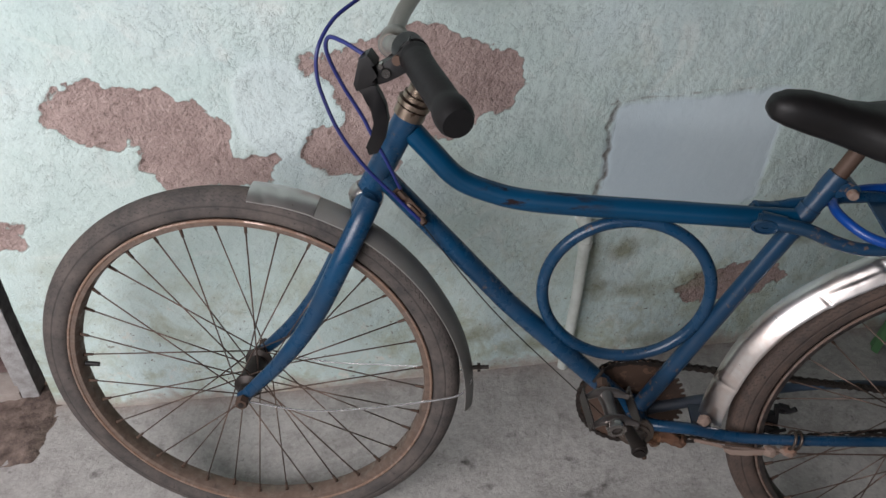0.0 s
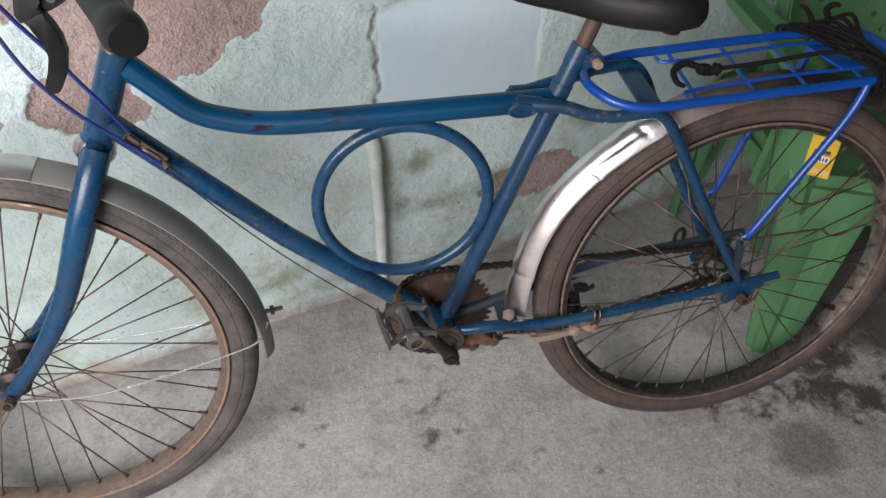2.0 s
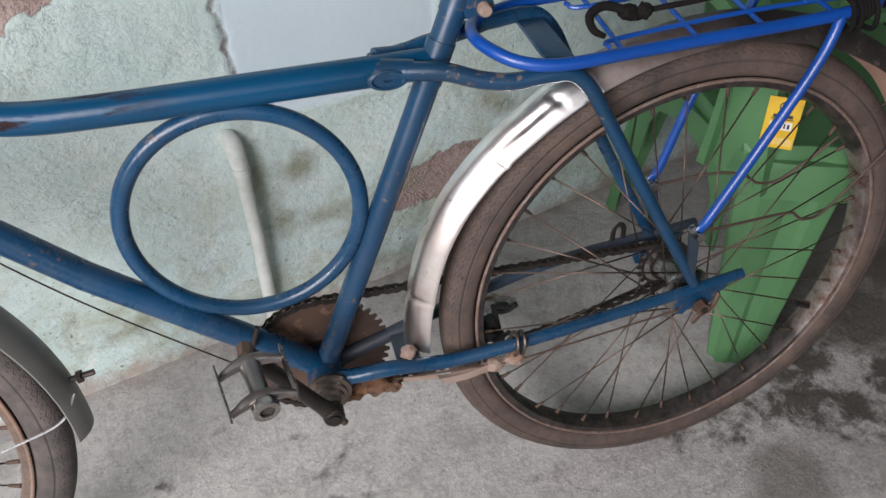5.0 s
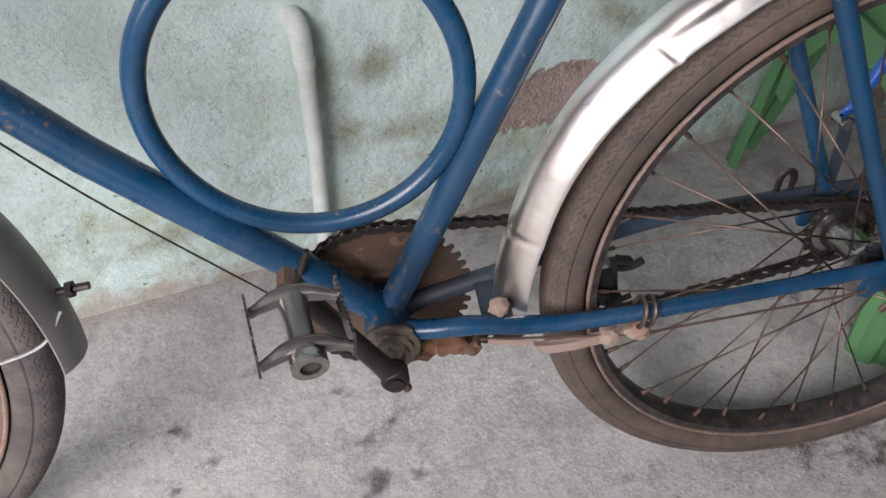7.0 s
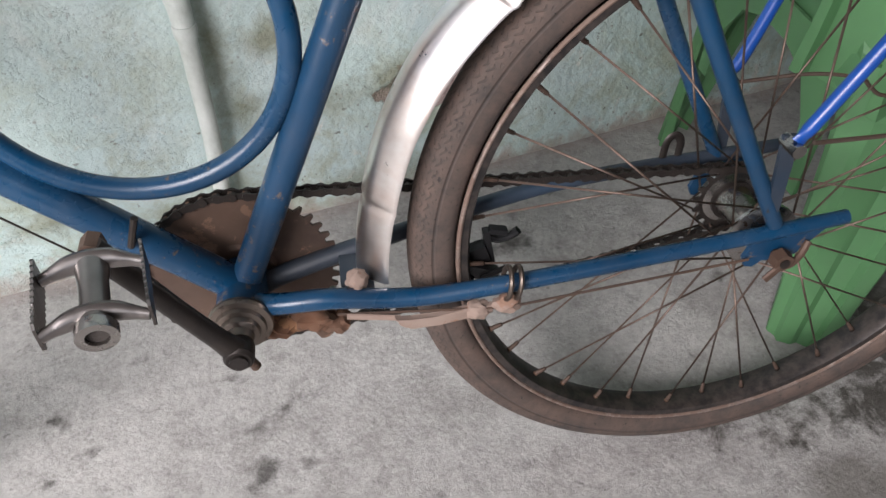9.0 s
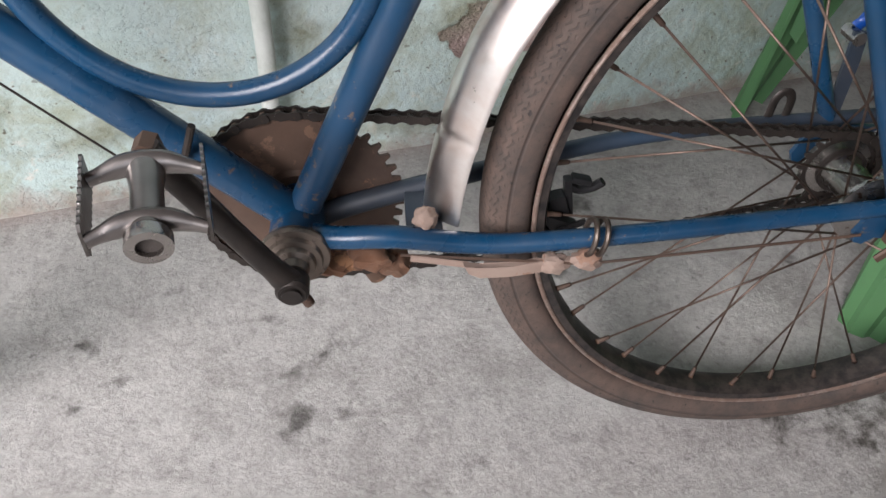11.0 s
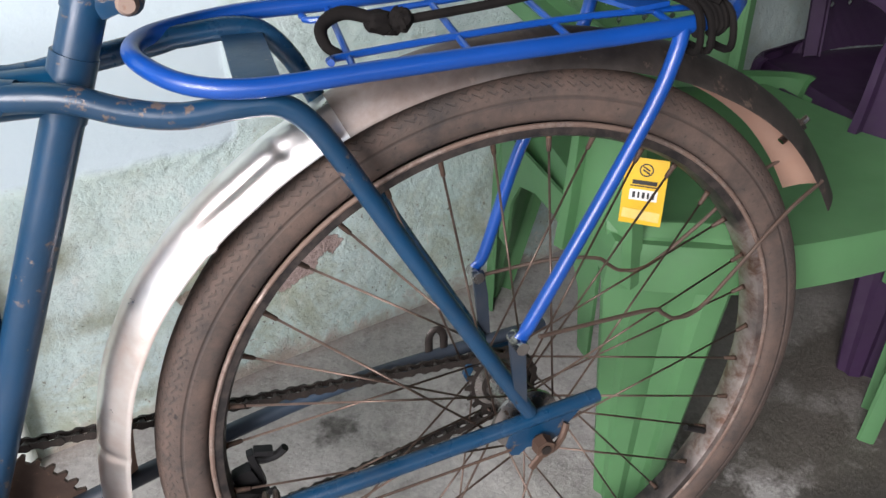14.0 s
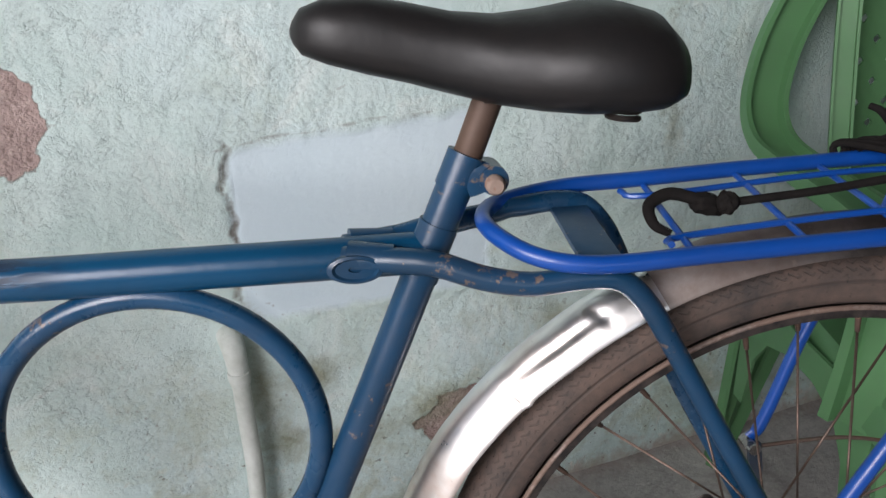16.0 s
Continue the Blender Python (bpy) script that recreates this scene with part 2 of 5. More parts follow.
def shaded_rim():
    """Old rust-pink chrome; shade is painted on it near-black, all but the bright rearmost stretch."""
    n = Nodes("shade_painted_chrome_rim")
    co = n.coords()
    bright = n.mix(n.ramp(n.noise(45, 7, 0.7, 0.2, co), 0.42, 0.62), (0.46, 0.40, 0.37), (0.21, 0.125, 0.095))
    xyz = n.add("SeparateXYZ")
    n.link(co, xyz.inputs[0])
    painted_shade = n.ramp(n.maths("SUBTRACT", n.noise(3.6, 5, 0.6, 0.4, co), n.maths("MULTIPLY", n.ramp(xyz.outputs[0], 0.15, 0.25), 0.34)), 0.10, 0.22)
    dark = n.mix(n.ramp(n.noise(60, 6, 0.7, 0.0, co), 0.4, 0.6), (0.020, 0.018, 0.018), (0.060, 0.048, 0.043))
    n.bump(n.noise(180, 5), 0.25, 0.0006)
    return n.done(n.mix(painted_shade, bright, dark), n.ramp(n.noise(50, 5, 0.7, 0.0, co), -0.4, 1.6), n.maths("SUBTRACT", 0.9, n.maths("MULTIPLY", painted_shade, 0.6)))


RIM_DARK = shaded_rim()
RIM_EDGE_DARK = rim_steel("grimy_rim_edge", (0.33, 0.265, 0.235), (0.15, 0.10, 0.08), 0.24, 0.25)
RIM_EDGE = rim_steel("worn_rim_edge", (0.40, 0.31, 0.265), (0.22, 0.135, 0.095), 0.24)


def chair_plastic(name, base, shade):
    n = Nodes(name)
    colour = n.mix(n.ramp(n.noise(7, 4), 0.3, 0.75), base, shade)
    colour = n.mix(n.maths("MULTIPLY", n.ramp(n.noise(45, 6, 0.7), 0.45, 0.8), 0.28), colour, tuple(c * 0.5 + 0.04 for c in base))
    n.bump(n.noise(300, 3), 0.08, 0.0005)
    n.bsdf.inputs["Subsurface Weight"].default_value = 0.05
    n.bsdf.inputs["Subsurface Radius"].default_value = (0.004, 0.006, 0.004)
    return n.done(colour, n.ramp(n.noise(20, 4), -1.2, 2.2))


GREEN = chair_plastic("green_polypropylene", (0.098, 0.235, 0.098), (0.080, 0.195, 0.082))
PURPLE = chair_plastic("purple_polypropylene", (0.042, 0.018, 0.056), (0.030, 0.013, 0.040))


def wall_paint():
    """Mint paint on trowelled plaster, flaked down to pinkish render; the flakes' edges are in the mesh."""
    n = Nodes("flaking_mint_wall_paint")
    co = n.coords()
    edge = n.maths("ADD", n.attribute("flake"), n.maths("MULTIPLY", n.maths("SUBTRACT", n.noise(95, 5, 0.65, 0.0, co), 0.5), 0.012))
    bare = n.ramp(edge, 0.0006, -0.0006)
    rim = n.maths("MULTIPLY", n.ramp(n.maths("ABSOLUTE", edge), 0.0024, 0.0004), 0.6)
    mint = n.mix(n.ramp(n.noise(5, 6, 0.6, 0.6, co), 0.32, 0.68), (0.575, 0.715, 0.685), (0.665, 0.78, 0.755))
    mint = n.mix(n.maths("MULTIPLY", n.ramp(n.noise(2.6, 5, 0.6, 0.4, co), 0.5, 0.72), 0.6), mint, (0.585, 0.705, 0.735))
    grime = n.maths("MULTIPLY", n.ramp(n.noise(11, 8, 0.72, 0.8, co), 0.47, 0.72), n.attribute("grime"))
    mint = n.mix(grime, mint, (0.36, 0.38, 0.26))
    pits = n.maths("MULTIPLY", n.ramp(n.noise(75, 3, 0.5, 0.0, co), 0.69, 0.75), n.maths("ADD", n.attribute("grime"), 0.12))
    mint = n.mix(pits, mint, (0.17, 0.16, 0.12))
    white = n.ramp(n.maths("MULTIPLY", n.ramp(n.noise(20, 7, 0.7, 1.0, co), 0.53, 0.66), n.attribute("grime")), 0.3, 0.9)
    mint = n.mix(white, mint, (0.74, 0.75, 0.69))
    blotch = n.maths("MULTIPLY", n.ramp(n.noise(8, 7, 0.7, 1.4, co), 0.54, 0.68), 0.55)
    mint = n.mix(blotch, mint, (0.75, 0.815, 0.785))
    mint = n.mix(n.maths("MULTIPLY", n.attribute("raised"), 0.5), mint, (0.70, 0.81, 0.82))
    smear = n.maths("MULTIPLY", n.ramp(n.noise(6, 8, 0.75, 0.6, co), 0.50, 0.66), n.ramp(n.attribute("grime"), 0.05, 0.6))
    mint = n.mix(n.maths("MULTIPLY", smear, 0.7), mint, (0.40, 0.43, 0.30))
    fine = n.maths("MULTIPLY", n.ramp(n.noise(170, 5, 0.75, 0.0, co), 0.56, 0.70), 0.22)
    mint = n.mix(fine, mint, (0.40, 0.47, 0.44))
    fleck = n.maths("MULTIPLY", n.ramp(n.noise(110, 2, 0.5, 0.0, co), 0.70, 0.73), n.maths("ADD", n.attribute("grime"), 0.15))
    mint = n.mix(n.maths("MULTIPLY", fleck, 0.7), mint, (0.12, 0.11, 0.09))
    skim = n.attribute("skim")
    mint = n.mix(n.ramp(skim, 0.0, 1.0), mint, n.mix(n.ramp(n.noise(4, 3, 0.5, 0.0, co), 0.3, 0.7), (0.60, 0.715, 0.775), (0.655, 0.76, 0.81)))
    render = n.mix(n.ramp(n.noise(16, 7, 0.65, 0.3, co), 0.3, 0.7), (0.50, 0.385, 0.355), (0.34, 0.25, 0.23))
    render = n.mix(n.ramp(n.noise(120, 4, 0.6, 0.0, co), 0.55, 0.72), render, (0.56, 0.44, 0.41))
    render = n.mix(n.maths("MULTIPLY", n.ramp(n.noise(85, 4, 0.6, 0.0, co), 0.56, 0.66), 0.6), render, (0.20, 0.14, 0.125))
    foot = n.ramp(n.maths("ADD", n.attribute("height"), n.maths("MULTIPLY", n.maths("SUBTRACT", n.noise(14, 7, 0.7, 0.6, co), 0.5), 0.16)), 0.035, 0.0)
    mint = n.mix(n.maths("MULTIPLY", foot, 0.8), mint, n.mix(n.ramp(n.noise(40, 6, 0.7, 0.0, co), 0.35, 0.65), (0.46, 0.37, 0.32), (0.33, 0.26, 0.22)))
    colour = n.mix(bare, n.mix(rim, mint, (0.14, 0.115, 0.09)), render)
    crack = n.attribute("crack")
    colour = n.mix(n.maths("MULTIPLY", n.ramp(n.maths("ADD", crack, n.maths("MULTIPLY", n.noise(60, 4, 0.6, 0.0, co), 0.012)), 0.0125, 0.0068), 0.85), colour, (0.12, 0.095, 0.075))
    # olive mould, and with the same colour the painted shadow beside the pipe
    moss_and_shade = n.ramp(n.maths("ADD", n.attribute("moss_and_shade"), n.maths("MULTIPLY", n.maths("SUBTRACT", n.noise(24, 8, 0.72, 0.5, co), 0.5), 0.075)), 0.012, -0.022)
    colour = n.mix(n.maths("MULTIPLY", moss_and_shade, 0.88), colour, n.mix(n.ramp(n.noise(70, 5, 0.7, 0.0, co), 0.35, 0.65), (0.21, 0.215, 0.135), (0.33, 0.335, 0.245)))
    rough_plaster = n.maths("MULTIPLY", n.maths("ADD", n.maths("ADD", n.noise(58, 8, 0.70, 0.15, co), n.maths("MULTIPLY", n.noise(15, 4, 0.5, 0.3, co), 0.45)), n.maths("MULTIPLY", n.noise(150, 4, 0.6, 0.0, co), 0.25)), n.maths("SUBTRACT", 1.0, n.maths("MULTIPLY", skim, 0.82)))
    chisel = n.maths("MULTIPLY", n.ramp(n.noise(30, 9, 0.68, 0.4, co), 0.53, 0.575), n.ramp(n.noise(3.5, 3, 0.5, 0.0, co), 0.35, 0.6))
    chisel = n.maths("ADD", chisel, n.ramp(n.noise(90, 5, 0.6, 0.3, co), 0.66, 0.70))
    rough_plaster = n.maths("ADD", rough_plaster, n.maths("MULTIPLY", n.maths("MULTIPLY", chisel, 0.24), n.maths("SUBTRACT", 1.0, skim)))
    grit = n.maths("MULTIPLY", n.maths("ADD", n.noise(75, 6, 0.7, 0.0, co), n.noise(200, 3, 0.6, 0.0, co)), 1.3)
    height = n.mix(bare, rough_plaster, grit)
    n.bump(height, 0.68, 0.006)
    return n.done(colour, 0.72, 0.0, 0.0, 0.3)


def concrete():
    n = Nodes("stained_concrete_floor")
    co = n.coords()
    base = n.mix(n.ramp(n.noise(4.5, 7, 0.62, 0.5, co), 0.3, 0.7), (0.30, 0.285, 0.275), (0.38, 0.365, 0.35))
    base = n.mix(n.maths("MULTIPLY", n.ramp(n.noise(38, 7, 0.7, 0.3, co), 0.35, 0.7), 0.7), base, (0.50, 0.48, 0.46))
    base = n.mix(n.maths("MULTIPLY", n.ramp(n.noise(20, 6, 0.7, 0.6, co), 0.56, 0.70), 0.6), base, (0.17, 0.16, 0.15))
    base = n.mix(n.maths("MULTIPLY", n.ramp(n.noise(95, 5, 0.7, 0.2, co), 0.52, 0.68), 0.5), base, (0.18, 0.17, 0.16))
    base = n.mix(n.maths("MULTIPLY", n.ramp(n.noise(150, 5, 0.75, 0.0, co), 0.50, 0.68), 0.55), base, (0.56, 0.54, 0.52))
    base = n.mix(n.maths("MULTIPLY", n.ramp(n.noise(26, 8, 0.72, 0.5, co), 0.48, 0.62), 0.55), base, (0.47, 0.455, 0.44))
    base = n.mix(n.maths("MULTIPLY", n.ramp(n.noise(7, 8, 0.75, 0.8, co), 0.50, 0.64), 0.5), base, (0.20, 0.185, 0.175))
    speck = n.ramp(n.noise(55, 3, 0.5, 0.3, co), 0.70, 0.74)
    base = n.mix(n.maths("MULTIPLY", speck, 0.6), base, (0.14, 0.13, 0.125))
    edge = n.maths("ADD", n.attribute("stain"), n.maths("MULTIPLY", n.maths("SUBTRACT", n.noise(46, 5, 0.65, 0.2, co), 0.5), 0.05))
    stain = n.ramp(edge, 0.004, -0.008)
    base = n.mix(n.maths("MULTIPLY", stain, n.ramp(n.noise(60, 5, 0.6, 0.0, co), 0.1, 0.6)), base, (0.105, 0.098, 0.092))
    wet = n.ramp(n.maths("ADD", n.attribute("damp"), n.maths("MULTIPLY", n.maths("SUBTRACT", n.noise(20, 7, 0.72, 0.3, co), 0.5), 0.24)), 0.02, -0.015)
    base = n.mix(n.maths("MULTIPLY", wet, 0.92), base, (0.062, 0.055, 0.047))
    # a damp spot, and the light's falloff to the right painted under the chairs
    base = n.mix(n.maths("MULTIPLY", n.ramp(n.maths("ADD", n.attribute("damp_and_falloff"), n.maths("MULTIPLY", n.maths("SUBTRACT", n.noise(14, 5, 0.6, 0.2, co), 0.5), 0.06)), 0.01, -0.02), 0.65), base, (0.125, 0.112, 0.096))
    base = n.mix(n.maths("MULTIPLY", n.ramp(n.maths("ADD", n.attribute("edge"), n.maths("MULTIPLY", n.maths("SUBTRACT", n.noise(18, 6, 0.7, 0.4, co), 0.5), 0.12)), 0.035, -0.03), 0.6), base, (0.27, 0.19, 0.155))
    n.bump(n.maths("ADD", n.noise(48, 8, 0.72, 0.1, co), n.maths("MULTIPLY", n.noise(180, 5, 0.7, 0.0, co), 0.4)), 0.7, 0.005)
    return n.done(base, n.maths("SUBTRACT", 0.78, n.maths("MULTIPLY", wet, 0.22)), 0.0, 0.0, 0.35)


WALL, FLOOR = wall_paint(), concrete()


def plain(name, a, b, scale, rough, bump=0.3):
    n = Nodes(name)
    colour = n.mix(n.ramp(n.noise(scale, 6, 0.65), 0.3, 0.7), a, b)
    n.bump(n.noise(scale * 6, 5, 0.65), bump, 0.003)
    return n.done(colour, rough)


PIPE = plain("painted_plastic_pipe", (0.72, 0.75, 0.72), (0.50, 0.54, 0.49), 22, 0.55, 0.5)
DOOR_FRAME = plain("weathered_door_frame", (0.50, 0.50, 0.50), (0.24, 0.22, 0.21), 40, 0.8, 0.8)
DOOR_PANEL = plain("flaking_maroon_door_paint", (0.060, 0.028, 0.028), (0.22, 0.16, 0.15), 30, 0.7, 0.8)
SILL = plain("worn_cement_sill", (0.44, 0.40, 0.37), (0.33, 0.28, 0.25), 14, 0.85, 0.8)
DIRT = plain("reddish_dirt", (0.060, 0.042, 0.036), (0.27, 0.205, 0.175), 45, 0.95, 1.0)
# dark colours for unseen surroundings, chosen to keep bounced light low
CEILING = plain("dark_unseen_ceiling", (0.16, 0.12, 0.10), (0.10, 0.08, 0.07), 3, 0.8, 0.1)
OUTER = plain("dark_unseen_wall_plaster", (0.20, 0.21, 0.21), (0.13, 0.14, 0.14), 4, 0.85, 0.2)
EARTH = plain("dry_earth_yard", (0.30, 0.21, 0.16), (0.22, 0.16, 0.12), 2, 0.95, 0.4)
TAG = plain("yellow_card", (0.72, 0.46, 0.02), (0.64, 0.40, 0.02), 20, 0.55, 0.05)
SLEEVE = plain("glossy_pale_sleeve", (0.74, 0.55, 0.20), (0.72, 0.50, 0.12), 60, 0.2, 0.05)
INK = plain("black_ink", (0.02, 0.02, 0.02), (0.03, 0.03, 0.03), 20, 0.6, 0.0)
LABEL = plain("white_paper_label", (0.75, 0.75, 0.73), (0.7, 0.7, 0.68), 20, 0.6, 0.0)
# near-black colour for the shade inside gaps and holes, put on solid pieces
GAP_SHADE = plain("gap_shade_fill", (0.03, 0.025, 0.022), (0.05, 0.04, 0.035), 40, 0.9, 0.4)

# ---- mesh helpers ----


def part(name, bm, material, parent=None, label="", smooth=True, sharp=38):
    """Links a bmesh as one mesh object under a thing or a part."""
    bmesh.ops.recalc_face_normals(bm, faces=bm.faces)
    if smooth:
        for f in bm.faces:
            f.smooth = True
        for e in bm.edges:
            if len(e.link_faces) == 2 and e.calc_face_angle(0) > radians(sharp):
                e.smooth = False
    data = bpy.data.meshes.new(name)
    bm.to_mesh(data)
    bm.free()
    data.materials.append(material)
    ob = new(name, data)
    ob.parent = parent
    return tagged(ob, label)


def join(*meshes):
    """One bmesh out of several."""
    out = bmesh.new()
    for bm in meshes:
        data = bpy.data.meshes.new("joined")
        bm.to_mesh(data)
        bm.free()
        out.from_mesh(data)
        bpy.data.meshes.remove(data)
    return out


def glide(points, steps=6):
    """A smooth line through a few points (Catmull-Rom)."""
    pts = [Vector(p) for p in points]
    pts = [2 * pts[0] - pts[1], *pts, 2 * pts[-1] - pts[-2]]
    line = []
    for a, b, c, d in zip(pts, pts[1:], pts[2:], pts[3:]):
        for k in range(steps):
            t = k / steps
            line.append(0.5 * (2 * b + (c - a) * t + (2 * a - 5 * b + 4 * c - d) * t * t + (3 * b - a - 3 * c + d) * t**3))
    return [*line, pts[-2]]


def tube(points, radius, sides=14, closed=False, flat=None):
    """A round bar along a line. radius: one number, or one for each point; flat: squeezes the section across its second axis."""
    pts = [Vector(p) for p in points]
    n = len(pts)
    radii = [radius] * n if isinstance(radius, (int, float)) else list(radius)
    bm, rings, side = bmesh.new(), [], None
    for i, p in enumerate(pts):
        ahead = (pts[(i + 1) % n] - pts[i - 1]) if closed or 0 < i < n - 1 else (pts[1] - pts[0] if i == 0 else pts[-1] - pts[-2])
        ahead.normalize()
        if side is None:
            side = ahead.orthogonal().normalized() if abs(ahead.y) > 0.9 else ahead.cross(Vector((0, 1, 0))).normalized()
        side = (side - ahead * side.dot(ahead)).normalized()
        other = ahead.cross(side)
        squeeze = 1.0 if flat is None else (flat if isinstance(flat, (int, float)) else flat[i])
        rings.append([bm.verts.new(p + radii[i] * (math.cos(a) * side + squeeze * math.sin(a) * other)) for a in (2 * math.pi * k / sides for k in range(sides))])
    for a, b in zip(rings, rings[1:] + ([rings[0]] if closed else [])):
        for k in range(sides):
            bm.faces.new((a[k], a[(k + 1) % sides], b[(k + 1) % sides], b[k]))
    if not closed:
        bm.faces.new(rings[0][::-1])
        bm.faces.new(rings[-1])
    return bm


def resampled(points, count):
    """Values of a list of numbers stretched over count places."""
    return [float(x) for x in np.interp(np.linspace(0, 1, count), np.linspace(0, 1, len(points)), points)]


def lathe(profile, sides=96, wave=None):
    """Turns a closed profile of (radius, across) round the y axis."""
    bm = bmesh.new()
    rings = []
    for k in range(sides):
        a = 2 * math.pi * k / sides
        ring = []
        for j, (r, y) in enumerate(profile):
            if wave:
                r = r + wave(a, j)
            ring.append(bm.verts.new((r * math.cos(a), y, r * math.sin(a))))
        rings.append(ring)
    m = len(profile)
    for a, b in zip(rings, rings[1:] + rings[:1]):
        for j in range(m):
            bm.faces.new((a[j], a[(j + 1) % m], b[(j + 1) % m], b[j]))
    return bm


def block(size, at=(0, 0, 0), turn=(0, 0, 0), bevel=0.002):
    bm = bmesh.new()
    bmesh.ops.create_cube(bm, size=1.0, matrix=pose(*at, *turn) @ Matrix.Diagonal((*size, 1)))
    if bevel:
        bmesh.ops.bevel(bm, geom=list(bm.edges), offset=bevel, segments=2, affect="EDGES", profile=0.7)
    return bm


def plate(outline, low, high, bevel=0.0):
    """A flat plate: an outline of (x, z), from y = low to y = high."""
    bm = bmesh.new()
    a = [bm.verts.new((x, low, z)) for x, z in outline]
    b = [bm.verts.new((x, high, z)) for x, z in outline]
    bm.faces.new(a)
    bm.faces.new(b[::-1])
    n = len(outline)
    for k in range(n):
        bm.faces.new((a[k], b[k], b[(k + 1) % n], a[(k + 1) % n]))
    if bevel:
        bmesh.ops.bevel(bm, geom=[e for e in bm.edges if abs(e.verts[0].co.y - e.verts[1].co.y) < 1e-6], offset=bevel, segments=2, affect="EDGES", profile=0.7)
    return bm


def moved(bm, m):
    bm.transform(m)
    return bm


def empty_part(name, parent, label=""):
    ob = new(name)
    ob.parent = parent
    ob.empty_display_size = 0.05
    return tagged(ob, label)


# ---- the wall and the floor ----


def blobs(x, z, shapes):
    """Distance to a union of soft ellipses (x, z, half-width, half-height, degrees); negative inside."""
    best = None
    for cx, cz, a, b, turn in shapes:
        c, s = math.cos(radians(turn)), math.sin(radians(turn))
        p, q = (x - cx) * c + (z - cz) * s, -(x - cx) * s + (z - cz) * c
        d = (np.sqrt((p / a) ** 2 + (q / b) ** 2) - 1.0) * min(a, b)
        best = d if best is None else -np.log(np.exp(-d / 0.006) + np.exp(-best / 0.006)) * 0.006
    return best


def ripple(x, z, size, seed):
    """A cheap smooth random field of about -1 to 1."""
    rng = np.random.RandomState(seed)
    out = np.zeros_like(x)
    for k in range(9):
        a, p, q = rng.uniform(0, 6.283, 3)
        f = 6.283 / size * rng.uniform(0.6, 1.7)
        out += np.sin((x * math.cos(a) + z * math.sin(a)) * f + p) * np.cos((z * math.cos(a) - x * math.sin(a)) * f * 0.8 + q)
    return out / 3.5


FLAKES = [
    (-0.338, 0.658, 0.073, 0.058, -8), (-0.254, 0.643, 0.078, 0.054, -10), (-0.21, 0.6, 0.07, 0.068, -20), (-0.144, 0.544, 0.08, 0.032, -3), (-0.241, 0.554, 0.045, 0.042, 0), (0.167, 0.718, 0.105, 0.074, 5), (0.278, 0.696, 0.086, 0.06, -8), (0.224, 0.639, 0.088, 0.055, 15), (0.05, 0.725, 0.058, 0.026, -10), (0.097, 0.658, 0.058, 0.075, 20), (0.026, 0.573, 0.048, 0.042, -30), (0.095, 0.554, 0.05, 0.036, -30), (0.905, 0.183, 0.098, 0.050, 4), (0.818, 0.180, 0.045, 0.032, 32), (0.975, 0.196, 0.045, 0.034, -5), (-0.538, 0.439, 0.03, 0.03, 0),
]
# first the pipe's shadow, painted beside it; then olive mould along a seam low down, under the seat tube; and a brown
# run
MOSS_AND_SHADE = [(0.548, 0.300, 0.016, 0.085, 4), (0.570, 0.205, 0.030, 0.020, 0), (0.665, 0.186, 0.085, 0.011, 3), (0.790, 0.205, 0.050, 0.026, 20), (0.825, 0.185, 0.030, 0.012, 0), (0.620, 0.300, 0.030, 0.030, 40), (1.180, 0.650, 0.012, 0.090, 4), (1.02, 0.30, 0.05, 0.022, -20), (0.47, 0.06, 0.06, 0.012, 0), (0.72, 0.04, 0.10, 0.014, 0), (0.30, 0.10, 0.05, 0.016, 15)]


def broken_edge(x, z):
    """Distance to the ragged line where the plaster has broken off under the repair."""
    at = np.interp(x, (0.535, 0.575, 0.615, 0.64, 0.71, 0.83, 0.91), (0.460, 0.420, 0.386, 0.404, 0.392, 0.382, 0.420)) + 0.004 * np.sin(x * 95) + 0.003 * np.sin(x * 231 + 1)
    return at - z, np.clip(np.maximum(0.538 - x, x - 0.90) / 0.03, 0, 9)


RAISED = [
    (-0.06, 0.645, 0.066, 0.088, 15), (-0.062, 0.7, 0.062, 0.042, 0),
]


def skim_patch(x, z):
    """Distance to the smooth repair, a slanting rounded rectangle; negative inside."""
    p, q = x - 0.712, z - 0.522 - np.where(z > 0.522, 0.06, -0.02) * (x - 0.712)
    return np.hypot(np.clip(np.abs(p) - 0.152, 0, 9), np.clip(np.abs(q) - 0.100, 0, 9)) - 0.022


def base_line(x):
    """How far out the foot of the wall stands."""
    return np.interp(x, (-0.57, -0.44, -0.18), (1.238, 1.212, 1.204))


